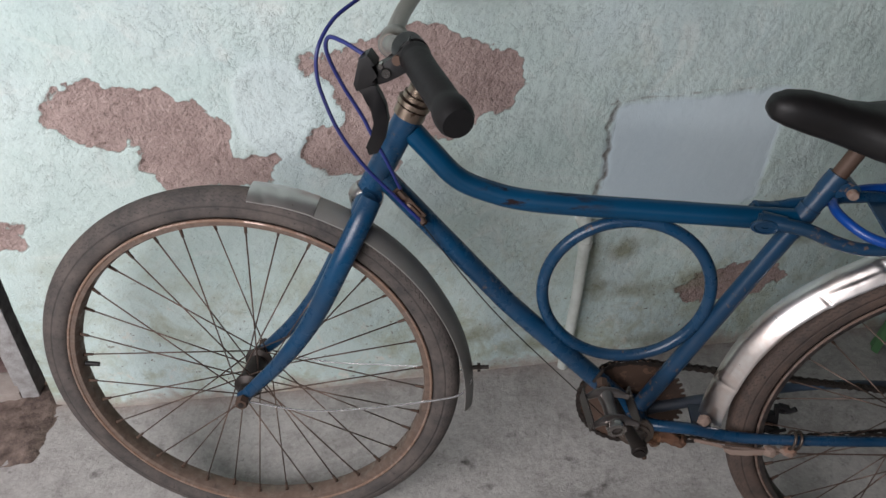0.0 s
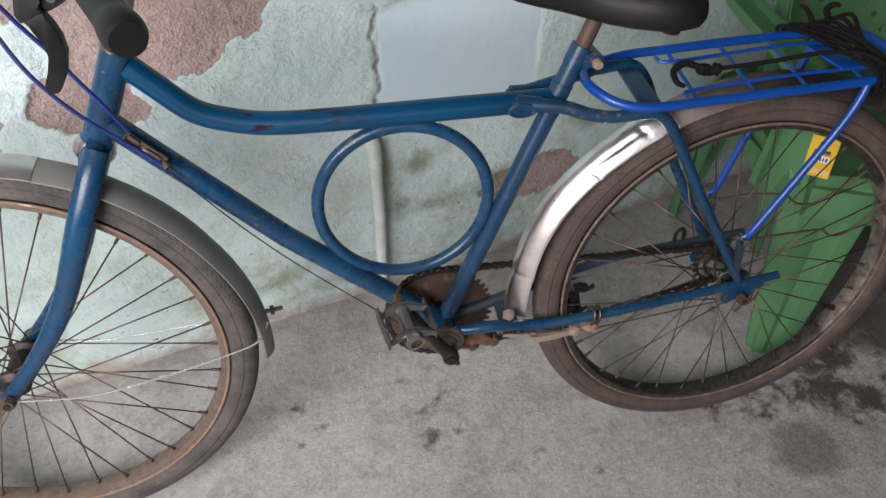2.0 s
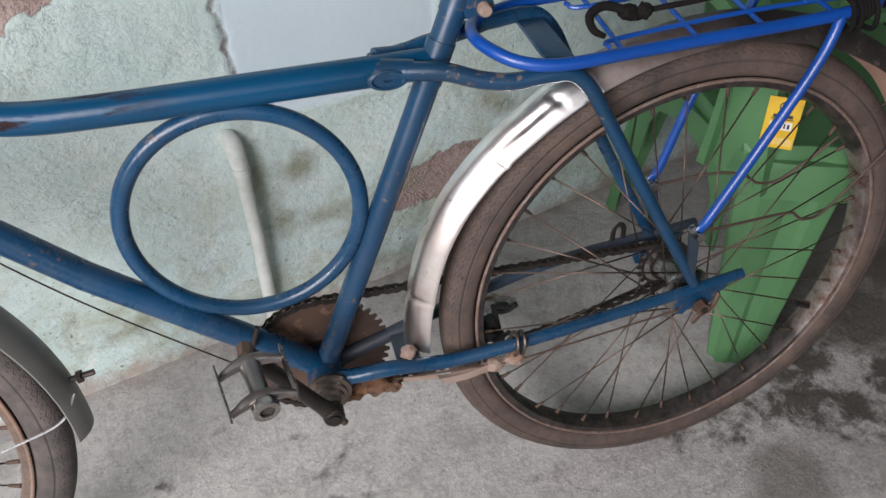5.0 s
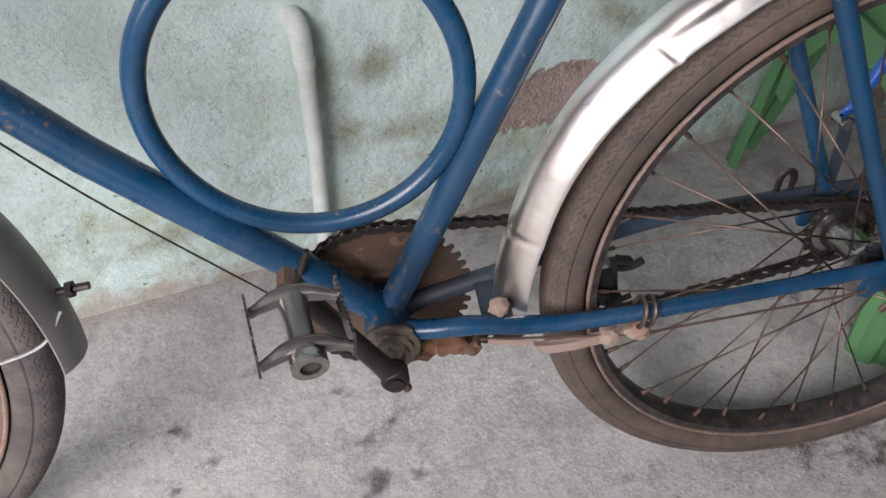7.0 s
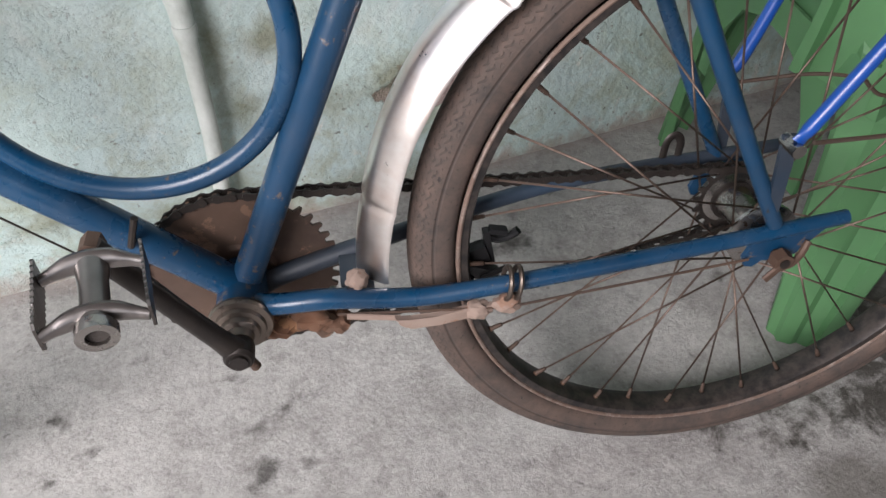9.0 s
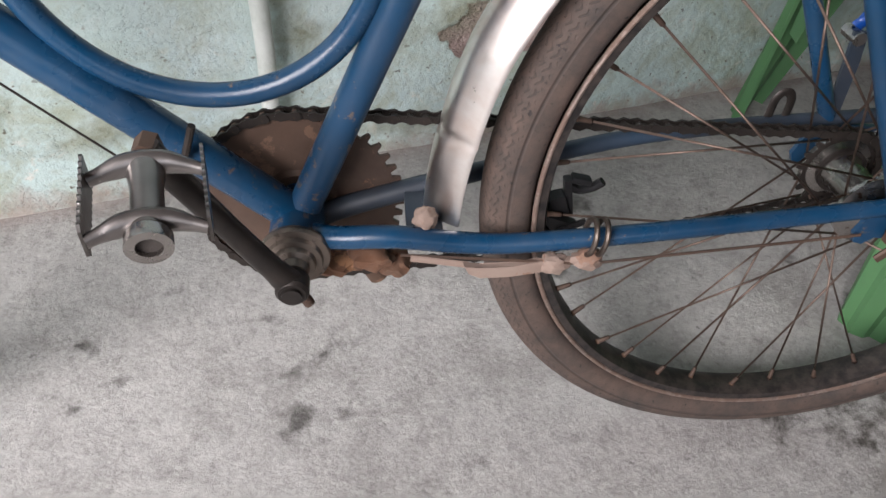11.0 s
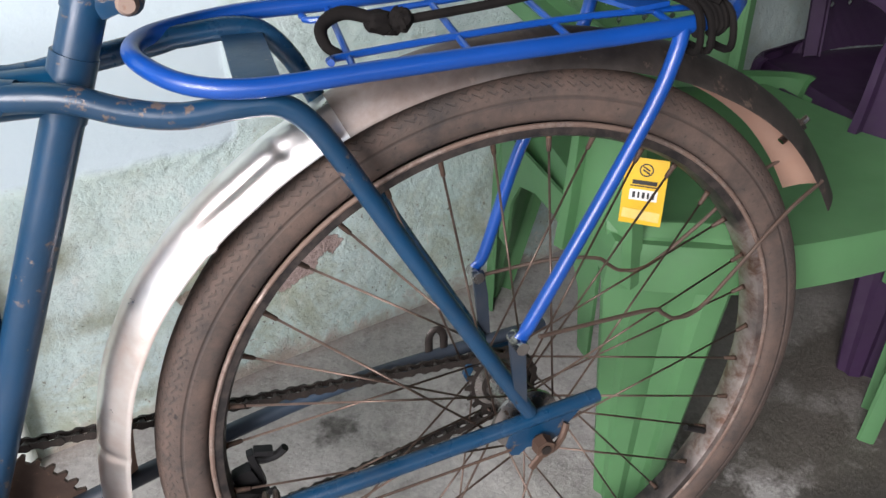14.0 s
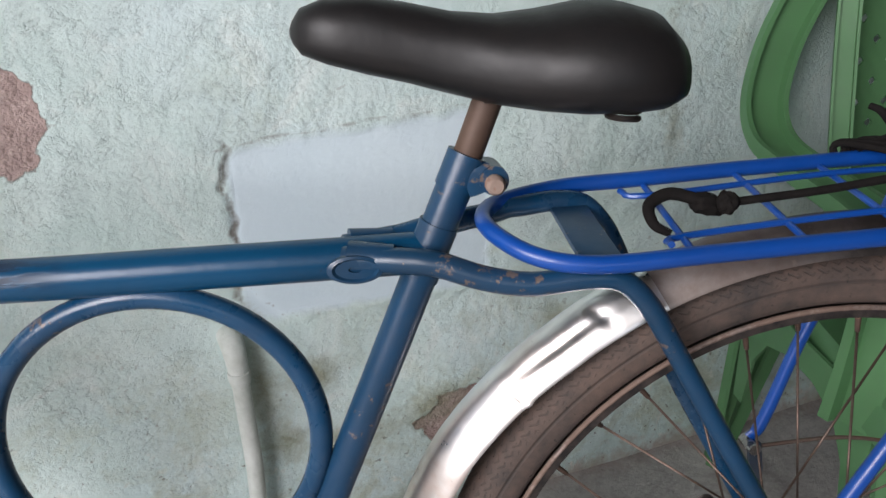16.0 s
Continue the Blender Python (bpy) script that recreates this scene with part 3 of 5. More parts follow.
def wall_sheet(name, x0, x1, z0, z1, step, at_y=1.222):
    xs, zs = np.arange(x0, x1 + step / 2, step), np.arange(z0, z1 + step / 2, step)
    x, z = np.meshgrid(xs, zs)
    flake = blobs(x, z, FLAKES) + 0.010 * ripple(x, z, 0.075, 3) + 0.005 * ripple(x, z, 0.03, 4)
    skim = np.clip(0.5 - (skim_patch(x, z) + 0.003 * ripple(x, z, 0.06, 21)) / 0.012, 0, 1)
    raised = np.clip(0.5 - blobs(x, z, RAISED) / 0.008, 0, 1) * (flake > 0)
    line = np.minimum(np.abs(x - (0.538 + 0.004 * np.sin(z * 40) + 0.003 * np.sin(z * 93) + 0.002 * np.sin(z * 211))) + 0.4 * np.clip(np.maximum(0.440 - z, z - 0.637), 0, 9),
                      0.0035 + np.abs(z - (0.637 + 0.10 * (x - 0.53) - 0.12 * (x - 0.53) ** 2 + 0.002 * np.sin(x * 55))) + 0.4 * np.clip(np.maximum(0.53 - x, x - 0.86), 0, 9))
    grime = np.clip(1.0 - z / 0.50, 0, 1) * 0.95 + 0.28 * np.clip(ripple(x, z, 0.5, 8), 0, 1)
    out = 0.0028 * ripple(x, z, 0.45, 5) + 0.0009 * ripple(x, z, 0.11, 6) + 0.0004 * ripple(x, z, 0.04, 7)
    out = out * (1 - 0.75 * skim) + 0.0026 * raised
    out -= 0.0032 * np.clip(0.5 - flake / 0.005, 0, 1) + 0.0012 * (flake < 0) * ripple(x, z, 0.022, 9)
    out += 0.0010 * np.clip(1 - np.abs(flake - 0.003) / 0.006, 0, 1) * (flake > 0)
    out -= 0.0035 * np.clip(1 - line / 0.006, 0, 1)
    below, past = broken_edge(x, z)
    out -= 0.0030 * np.clip(below / 0.004, 0, 1) * np.exp(-np.clip(below, 0, 9) / 0.03) * np.clip(1 - past, 0, 1)
    line = np.minimum(line, 0.0035 + np.abs(below) + 0.02 * past + 0.006 * np.clip((x - 0.60) / 0.05, 0, 1))
    moss_and_shade = blobs(x, z, MOSS_AND_SHADE)
    out += 0.0016 * np.clip(-moss_and_shade / 0.012, 0, 1) * (1 + ripple(x, z, 0.02, 31))
    foot = np.clip(1 - z / 0.34, 0, 1) ** 1.6
    y = at_y + 0.03 * z - out - (at_y - base_line(x)) * foot
    verts = np.stack([x.ravel(), y.ravel(), z.ravel()], 1)
    rows, cols = x.shape
    grid = np.arange(rows * cols).reshape(rows, cols)
    faces = np.stack([grid[:-1, :-1].ravel(), grid[:-1, 1:].ravel(), grid[1:, 1:].ravel(), grid[1:, :-1].ravel()], 1)
    data = bpy.data.meshes.new(name)
    data.from_pydata(verts.tolist(), [], faces.tolist())
    data.polygons.foreach_set("use_smooth", [True] * len(faces))
    for key, values in (("flake", flake), ("raised", raised), ("skim", skim), ("grime", grime), ("crack", line), ("moss_and_shade", moss_and_shade), ("height", z)):
        data.attributes.new(key, "FLOAT", "POINT").data.foreach_set("value", values.ravel().astype(np.float32))
    data.materials.append(WALL)
    return new(name, data)


tagged(wall_sheet("wall_north", -0.570, 3.0, -0.03, 1.36, 0.005), "mint painted plaster wall flaking to pinkish render", "wall", kind="structure")

SPOTS = [
    (-0.464, 1.05, 0.012), (-0.353, 1.092, 0.008), (0.353, 1.015, 0.01), (0.362, 0.991, 0.005), (0.252, 0.957, 0.008), (0.23, 0.986, 0.006), (0.275, 0.91, 0.009), (0.463, 0.863, 0.008), (0.529, 0.884, 0.013), (0.458, 0.946, 0.008), (0.495, 0.872, 0.012), (0.388, 0.963, 0.007), (0.508, 0.796, 0.01), (0.459, 0.806, 0.02), (0.441, 0.792, 0.012), (0.248, 0.974, 0.01), (0.229, 0.887, 0.01), (0.912, 1.027, 0.028), (0.881, 1.015, 0.016), (1.176, 0.907, 0.009), (0.837, 0.91, 0.012), (1.165, 0.843, 0.012), (0.864, 0.93, 0.008), (1.02, 0.857, 0.007), (0.629, 0.697, 0.007), (0.707, 0.618, 0.009),
]
DAMP = [
    (1.502, 0.628, 0.115, 0.075, -40), (1.434, 0.517, 0.07, 0.065, -40), (1.543, 0.498, 0.085, 0.075, 0), (1.288, 0.618, 0.08, 0.028, 8), (1.218, 0.562, 0.055, 0.03, -40), (1.293, 0.515, 0.035, 0.06, 10), (1.07, 0.632, 0.035, 0.01, 0), (1.134, 0.609, 0.03, 0.01, 20), (1.719, 0.56, 0.12, 0.06, 10), (1.796, 0.67, 0.26, 0.075, -12), (1.623, 0.428, 0.1, 0.05, 30), (1.403, 0.693, 0.09, 0.022, -15),
]
# a round damp spot; the wide ellipse paints the floor darker where light fades
DAMP_AND_FALLOFF = [
    (1.09, 0.487, 0.075, 0.062, -10), (1.746, 0.729, 0.42, 0.26, 0),
]


def ground_sheet(name, x0, x1, y0, y1, step):
    xs, ys = np.arange(x0, x1 + step / 2, step), np.arange(y0, y1 + step / 2, step)
    x, y = np.meshgrid(xs, ys)
    stain = np.full_like(x, 1.0)
    for cx, cy, r in SPOTS:
        stain = np.minimum(stain, np.sqrt((x - cx) ** 2 * 0.8 + (y - cy) ** 2 * 1.3) - r)
    damp, damp_and_falloff = blobs(x, y, DAMP), blobs(x, y, DAMP_AND_FALLOFF)
    edge = base_line(x) - y
    z = 0.0012 * ripple(x, y, 0.35, 11) + 0.0006 * ripple(x, y, 0.06, 12) - 0.0015
    grid = np.arange(x.size).reshape(x.shape)
    faces = np.stack([grid[:-1, :-1].ravel(), grid[:-1, 1:].ravel(), grid[1:, 1:].ravel(), grid[1:, :-1].ravel()], 1)
    data = bpy.data.meshes.new(name)
    data.from_pydata(np.stack([x.ravel(), y.ravel(), z.ravel()], 1).tolist(), [], faces.tolist())
    data.polygons.foreach_set("use_smooth", [True] * len(faces))
    for key, values in (("stain", stain), ("damp", damp), ("damp_and_falloff", damp_and_falloff), ("edge", edge)):
        data.attributes.new(key, "FLOAT", "POINT").data.foreach_set("value", values.ravel().astype(np.float32))
    data.materials.append(FLOOR)
    return new(name, data)


tagged(ground_sheet("floor", -1.8, 3.0, -2.4, 1.296, 0.012), "rough grey concrete floor with dark spots and damp stains", "floor", kind="structure")


def setting(name, size, at, material, label, category, bevel=0.0):
    return tagged(part(name, block(size, at, bevel=bevel), material, smooth=False), label, category, kind="structure")


# added surroundings out of view; they block the sky and, being dark, bounce little
setting("wall_upper", (3.553, 0.12, 1.27), (1.2235, 1.330, 1.99), OUTER, "unseen dark upper wall above the mint plaster", "wall")
setting("wall_core", (3.551, 0.12, 1.36), (1.2245, 1.337, 0.68), OUTER, "masonry behind the plaster", "wall")
setting("wall_over_door", (1.4, 0.12, 0.52), (-1.254, 1.330, 2.365), OUTER, "unseen dark wall above the door", "wall")
setting("wall_east", (0.14, 3.80, 2.62), (3.07, -0.52, 1.31), OUTER, "unseen dark side wall added to limit bounced light", "wall")
setting("wall_south", (2.0, 0.14, 2.62), (2.0, -2.47, 1.31), OUTER, "unseen dark wall added behind the camera to limit bounced light", "wall")
setting("wall_parapet", (3.0, 0.14, 0.75), (-0.5, -2.47, 0.375), OUTER, "unseen low dark wall added behind the camera", "wall")
setting("ceiling", (5.2, 4.0, 0.10), (0.55, -0.62, 2.67), CEILING, "unseen dark ceiling added to block the sky and limit bounced light", "ceiling")
setting("ground", (60, 60, 0.10), (-0.8, 0, -0.10), EARTH, "dry reddish earth yard", "ground")
# ---- the door at the end of the wall ----
def door_side():
    post = join(block((0.034, 0.06, 2.1), (-0.620, 1.284, 1.055), (0, 0, 0), 0.004), block((0.014, 0.03, 2.1), (-0.645, 1.288, 1.055), (0, 0, 0), 0.003))
    tagged(part("door_frame", post, DOOR_FRAME), "weathered whitish wooden door frame post", "door frame", kind="structure")
    # a solid dark strip stands for the shade in the gap
    tagged(part("door_frame_gap_shade", block((0.048, 0.02, 2.1), (-0.579, 1.330, 1.05), (0, 0, 0), 0.0), GAP_SHADE), "dark filler strip for the shade between the wall and the door frame", "gap", kind="structure")
    leaf = part("door_1", join(block((0.80, 0.04, 2.04), (-1.052, 1.318, 1.065), (0, 0, 0), 0.003), block((0.62, 0.012, 0.55), (-1.052, 1.294, 0.45), (0, 0, 0), 0.004)), DOOR_PANEL)
    tagged(leaf, "closed maroon wooden door with flaking paint", "door", kind="structure")
    tagged(part("door_sill", block((0.82, 0.10, 0.05), (-1.047, 1.302, 0.004), (0, 0, 0), 0.010), SILL), "worn cement door sill", "sill", kind="structure")
    bm = bmesh.new()
    bmesh.ops.create_grid(bm, x_segments=110, y_segments=30, size=0.5, matrix=pose(-1.06, 1.165, 0) @ Matrix.Diagonal((1.04, 0.21, 1, 1)))
    for v in bm.verts:
        edge = min((-0.552 - 0.16 * max(0.0, 1.20 - v.co.y) - v.co.x) / 0.03, (v.co.y - 1.090 - 0.03 * noise.noise(v.co * 7)) / 0.03, 1.0)
        v.co.z = -0.010 + 0.018 * max(0.0, min(1.0, edge)) + 0.009 * noise.noise(v.co * 26) + 0.006 * noise.noise(v.co * 75)
    tagged(part("dirt_strip", bm, DIRT), "loose reddish dirt before the door", "dirt", kind="structure")


door_side()


def wall_pipe():
    pipe = tagged(new("drain_pipe"), "pale painted plastic pipe down the wall", "pipe")
    part("tube", tube([(0.517, 1.188, 0.0), (0.521, 1.199, 0.2), (0.518, 1.210, 0.366)], 0.0118, 18), PIPE, pipe)
    part("elbow", tube(glide([(0.5183, 1.209, 0.346), (0.517, 1.211, 0.370), (0.515, 1.220, 0.386), (0.511, 1.250, 0.392)], 5), resampled([0.0132, 0.0140, 0.0152, 0.0158, 0.0150], 16), 18), PIPE, pipe)
    part("collar", tube([(0.5190, 1.2080, 0.330), (0.5185, 1.2086, 0.340), (0.5183, 1.2090, 0.348)], [0.0136, 0.0152, 0.0146], 18), PIPE, pipe)


wall_pipe()

# ---- the bicycle ----
AXLE, HEADING, LEANING = Vector((0.9471, 0.7004, 0.3275)), -15.921, 7.138
FRONT_AXLE, FRONT_HEADING, FRONT_LEANING = Vector((-0.1285, 0.9620, 0.3360)), -13.256, 7.948
WHEEL = 0.333


def upright(at, heading, leaning):
    """Axes of a leaning wheel: x to the rear, y to the wall, z up in the wheel's plane; its origin is the axle."""
    return Matrix.Translation(at) @ Matrix.Rotation(radians(heading), 4, "Z") @ Matrix.Rotation(radians(-leaning), 4, "X")


BIKE = upright(AXLE, HEADING, LEANING) @ pose(0, 0, -WHEEL)
STEER = BIKE.inverted() @ upright(FRONT_AXLE, FRONT_HEADING, FRONT_LEANING)

bicycle = tagged(new("bicycle"), "old blue bicycle with a ring frame leaning on the wall", "bicycle")
bicycle.matrix_world = BIKE


def P(u, v, w=0.0):
    """A place on the bicycle: u to the rear of the rear axle, v above it, w towards the open side."""
    return Vector((u, -w, v + WHEEL))


def Q(u, v, w=0.0):
    """The same, reckoned from the front axle and turned with the fork."""
    return STEER @ Vector((u, -w, v))


def tyre_mesh(m, sides=300):
    """A round tyre with its length and the way across written on it for the tread."""
    bm = bmesh.new()
    run, over = bm.verts.layers.float.new("run"), bm.verts.layers.float.new("across")
    rings = []
    for k in range(sides + 1):
        turn, ring = 2 * math.pi * k / sides, []
        for j in range(33):
            a = -2.55 + 5.1 * j / 32
            c = math.cos(a)
            radius = 0.3100 + 0.0225 * math.copysign(abs(c) ** (0.55 if c < 0 else 0.9), c)
            v = bm.verts.new(m @ Vector((radius * math.cos(turn), 0.0205 * math.sin(a), radius * math.sin(turn))))
            v[run], v[over] = turn * 0.333, a
            ring.append(v)
        rings.append(ring)
    for a, b in zip(rings, rings[1:]):
        for j in range(32):
            bm.faces.new((a[j], a[j + 1], b[j + 1], b[j]))
    return bm


def spoke_mesh():
    """One spoke of unit length along z with its nipple."""
    bm = join(tube([(0, 0, 0), (0, 0, 0.945)], 0.0011, 6), tube([(0, 0, 0.94), (0, 0, 0.945), (0, 0, 0.985), (0, 0, 1.0)], [0.0013, 0.0021, 0.0025, 0.0034], 8))
    for f in bm.faces:
        f.smooth = True
        f.material_index = 1 if min(v.co.z for v in f.verts) > 0.93 else 0
    data = bpy.data.meshes.new("spoke")
    bm.to_mesh(data)
    bm.free()
    data.materials.append(SPOKE)
    data.materials.append(RUST)
    return data


SPOKE_MESH = spoke_mesh()


def wheel(name, m, rim_material, edge_material, label, turn, flange, dished=0.0):
    """A wire wheel about the y axis of m."""
    w = empty_part(name, bicycle, label)
    part("tyre", tyre_mesh(m), TYRE_BROWN if name == "rear_wheel" else TYRE, w, "dusty worn black rubber tyre", True, 80)
    rim = [(0.2755, 0.0085), (0.2755, -0.0085), (0.2785, -0.0150), (0.2880, -0.0160), (0.2880, -0.0125), (0.2800, -0.0125), (0.2775, 0.0), (0.2800, 0.0125), (0.2880, 0.0125), (0.2880, 0.0160), (0.2785, 0.0150)]
    part("rim", moved(lathe(rim, 120), m), rim_material, w)
    for side in (-1, 1):
        bead = [(0.2876 + 0.0023 * math.cos(a), side * (0.0158 + 0.0023 * math.sin(a))) for a in (math.pi * k / 4 for k in range(8))]
        part("rim_edge", moved(lathe(bead, 120), m), edge_material, w)
    hub = [(0.006, -0.055), (0.012, -0.055), (0.012, -0.042), (flange * 0.6, -0.040), (flange, -0.034), (flange, -0.030), (flange * 0.62, -0.026), (0.0165, -0.018), (0.0165, 0.018), (flange * 0.62, 0.026), (flange, 0.030), (flange, 0.034), (flange * 0.6, 0.040), (0.012, 0.042), (0.012, 0.055), (0.006, 0.055)]
    part("hub", moved(lathe(hub, 32), m), STEEL if name == "rear_wheel" else GREASE, w, "dusty hub")
    part("axle", moved(tube([(0, -0.078, 0), (0, 0.078, 0)], 0.0048, 10), m), GREASE, w)
    for side in (-1, 1):
        nut = bmesh.new()
        bmesh.ops.create_cone(nut, cap_ends=True, segments=6, radius1=0.0105, radius2=0.0095, depth=0.011, matrix=Matrix.Translation((0, side * 0.071, 0)) @ Matrix.Rotation(radians(90), 4, "X"))
        part("axle_nut", moved(nut, m), RUST, w)
    for k in range(36):
        side = 1 if k % 2 else -1
        lean_ = 1 if (k // 2) % 2 else -1
        out = 2 * math.pi * (k + 0.5) / 36 + turn
        root = out + lean_ * radians(66)
        a = Vector((flange * 0.88 * math.cos(root), side * 0.032, flange * 0.88 * math.sin(root)))
        b = Vector((0.2765 * math.cos(out), side * 0.003, 0.2765 * math.sin(out)))
        ob = new("spoke", SPOKE_MESH)
        ob.parent = w
        d = b - a
        ob.matrix_basis = m @ Matrix.Translation(a) @ d.to_track_quat("Z", "Y").to_matrix().to_4x4() @ Matrix.Diagonal((1, 1, d.length, 1))
    return w


front_wheel = wheel("front_wheel", STEER, RIM_RUSTY, RIM_EDGE, "spoked front wheel with a rust-brown rim", 0.05, 0.022)
rear_wheel = wheel("rear_wheel", Matrix.Translation(P(0, 0)), RIM_DARK, RIM_EDGE_DARK, "spoked rear wheel with a tarnished rim", 0.02, 0.034)
part("valve", tube([Q(-0.274 * math.cos(0.02), -0.005), Q(-0.252, -0.005)], [0.0042, 0.0036], 10), BLACK, front_wheel)
part("valve", tube([P(0.274 * math.cos(0.43), -0.274 * math.sin(0.43)), P(0.245 * math.cos(0.43), -0.245 * math.sin(0.43))], [0.0042, 0.0036], 10), BLACK, rear_wheel)

# frame
frame_part = empty_part("bicycle_frame", bicycle, "scuffed dark blue steel frame")
top_line = glide([P(-0.870, 0.425), P(-0.845, 0.400), P(-0.803, 0.361), P(-0.755, 0.344), P(-0.706, 0.3365), P(-0.630, 0.336), P(-0.515, 0.339), P(-0.395, 0.342), P(-0.332, 0.344)], 5)
part("top_tube", tube(top_line, 0.0158, 20), BLUE_SCRAPED, frame_part, "curved top tube with scraped paint")
part("down_tube", tube([P(-0.912, 0.357), P(-0.712, 0.158), P(-0.490, -0.030)], 0.0158, 20), BLUE, frame_part)
part("seat_tube", tube([P(-0.304, 0.410), P(-0.354, 0.284), P(-0.482, -0.035)], 0.0136, 20), BLUE_WORN, frame_part)
part("seat_lug", join(tube([P(-0.301, 0.417), P(-0.311, 0.392)], 0.0148, 20), tube([P(-0.322, 0.366), P(-0.338, 0.325)], 0.0150, 20)), BLUE_WORN, frame_part)
part("head_tube", tube([P(-0.874, 0.449), P(-0.929, 0.325)], 0.0185, 22), BLUE, frame_part)
part("head_cup", join(tube([P(-0.8755, 0.446), P(-0.87, 0.459)], 0.0215, 24), tube([P(-0.869, 0.4615), P(-0.8665, 0.4675)], 0.0232, 24), tube([P(-0.8655, 0.47), P(-0.863, 0.476)], 0.0195, 24), tube([P(-0.8625, 0.477), P(-0.859, 0.485)], 0.0165, 24)), HEADSET, frame_part, "rust-flecked steel headset")
part("head_cup", join(tube([P(-0.9255, 0.3325), P(-0.9275, 0.328), P(-0.931, 0.3205), P(-0.934, 0.3140), P(-0.9365, 0.3080)], [0.0205, 0.0232, 0.0252, 0.0250, 0.0215], 28)), STEEL, frame_part, "rust-flecked steel headset")
CENTRE, RING = P(-0.541, 0.1985), 0.1230
ring_line = [CENTRE + RING * Vector((math.cos(a), 0, 0.985 * math.sin(a))) for a in (2 * math.pi * k / 72 for k in range(72))]
part("frame_ring", tube(ring_line, 0.0092, 14, closed=True), BLUE, frame_part, "round tube ring inside the frame")
part("bottom_bracket", moved(lathe([(0.018, -0.038), (0.0225, -0.038), (0.0225, 0.038), (0.018, 0.038)], 32), Matrix.Translation(P(-0.484, -0.042))), BLUE_WORN, frame_part)
for side in (1, -1):
    stay = glide([P(-0.478, -0.036, side * 0.020), P(-0.452, -0.03, side * 0.034), P(-0.405, -0.024, side * 0.040), P(-0.352, -0.03, side * 0.040), P(-0.3, -0.027, side * 0.044), P(-0.2, -0.008, side * 0.053), P(-0.05, 0.016, side * 0.057), P(0.06, 0.034, side * 0.058)], 4)
    if side < 0:  # the far stay keeps close to the middle until it has passed the chainwheel
        stay = glide([P(-0.474, -0.046, -0.006), P(-0.455, -0.044, -0.018), P(-0.422, -0.034, -0.022), P(-0.378, -0.022, -0.026), P(-0.34, -0.016, -0.034), P(-0.26, 0.0, -0.046), P(-0.15, 0.018, -0.056), P(0.06, 0.040, -0.058)], 4)
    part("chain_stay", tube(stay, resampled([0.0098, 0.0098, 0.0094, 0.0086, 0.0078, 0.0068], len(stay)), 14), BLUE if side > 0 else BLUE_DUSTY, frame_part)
    seat_stay = glide([P(-0.392, 0.346, side * 0.014), P(-0.35, 0.347, side * 0.026), P(-0.325, 0.345, side * 0.032), P(-0.295, 0.336, side * 0.038), P(-0.262, 0.332, side * 0.044), P(-0.225, 0.336, side * 0.047), P(-0.2, 0.334, side * 0.049), P(-0.178, 0.314, side * 0.050), P(-0.15, 0.268, side * 0.051), P(-0.1, 0.182, side * 0.054), P(-0.01, 0.032, side * 0.058)], 4)
    if side < 0:  # the far one runs higher under the rack
        lift = [0.0, 0.002, 0.008, 0.022, 0.032, 0.031, 0.029, 0.026, 0.016, 0.006, 0.0]
        lift = resampled(lift, len(seat_stay))
        seat_stay = [p + Vector((0, 0, dz)) for p, dz in zip(seat_stay, lift)]
    part("seat_stay", tube(seat_stay, resampled([0.0098, 0.0090, 0.0082, 0.0073], len(seat_stay)), 14), BLUE_WORN if side > 0 else BLUE, frame_part)
    part("dropout", plate([(-0.031, WHEEL - 0.004), (-0.027, WHEEL - 0.013), (-0.019, WHEEL - 0.015), (-0.011, WHEEL - 0.008), (0.010, WHEEL - 0.010), (0.022, WHEEL - 0.002), (0.032, WHEEL + 0.012), (0.044, WHEEL + 0.026), (-0.004, WHEEL + 0.030), (-0.026, WHEEL + 0.012)], -side * 0.060, -side * 0.0555), BLUE_WORN, frame_part)
    ear = [(-0.037, 0.127), (-0.025, 0.127), (-0.020, 0.100), (-0.016, 0.050), (-0.027, 0.050), (-0.033, 0.095)]
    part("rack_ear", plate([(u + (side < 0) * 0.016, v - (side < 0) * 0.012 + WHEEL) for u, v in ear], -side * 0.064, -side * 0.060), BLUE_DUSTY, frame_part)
    part("stay_lug", tube([P(-0.388, 0.347, side * 0.015), P(-0.356, 0.347, side * 0.021)], [0.013, 0.0105], 14), BLUE_WORN, frame_part)
part("lug_eye", join(moved(lathe([(0.0030, -0.001), (0.0090, -0.0008), (0.0105, -0.003), (0.0128, -0.002), (0.0128, 0.003), (0.0030, 0.003)], 28), Matrix.Translation(P(-0.384, 0.343, 0.0275)) @ Matrix.Diagonal((1.55, 1, 0.8, 1)))), BLUE_WORN, frame_part, "flattened oval stay end")
# a dark plug paints the shade inside the hole
part("lug_hole_shade", tube([P(-0.388, 0.343, 0.018), P(-0.388, 0.343, 0.0262)], 0.0035, 10), GAP_SHADE, frame_part)
part("seat_stay_bridge", block((0.030, 0.098, 0.004), P(-0.214, 0.356, 0.0), (8, 0, 0), 0.001), BLUE_WORN, frame_part, "flat scuffed bridge plate")
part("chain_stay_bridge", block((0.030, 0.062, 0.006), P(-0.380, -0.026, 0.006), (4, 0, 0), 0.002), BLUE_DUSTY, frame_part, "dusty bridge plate")

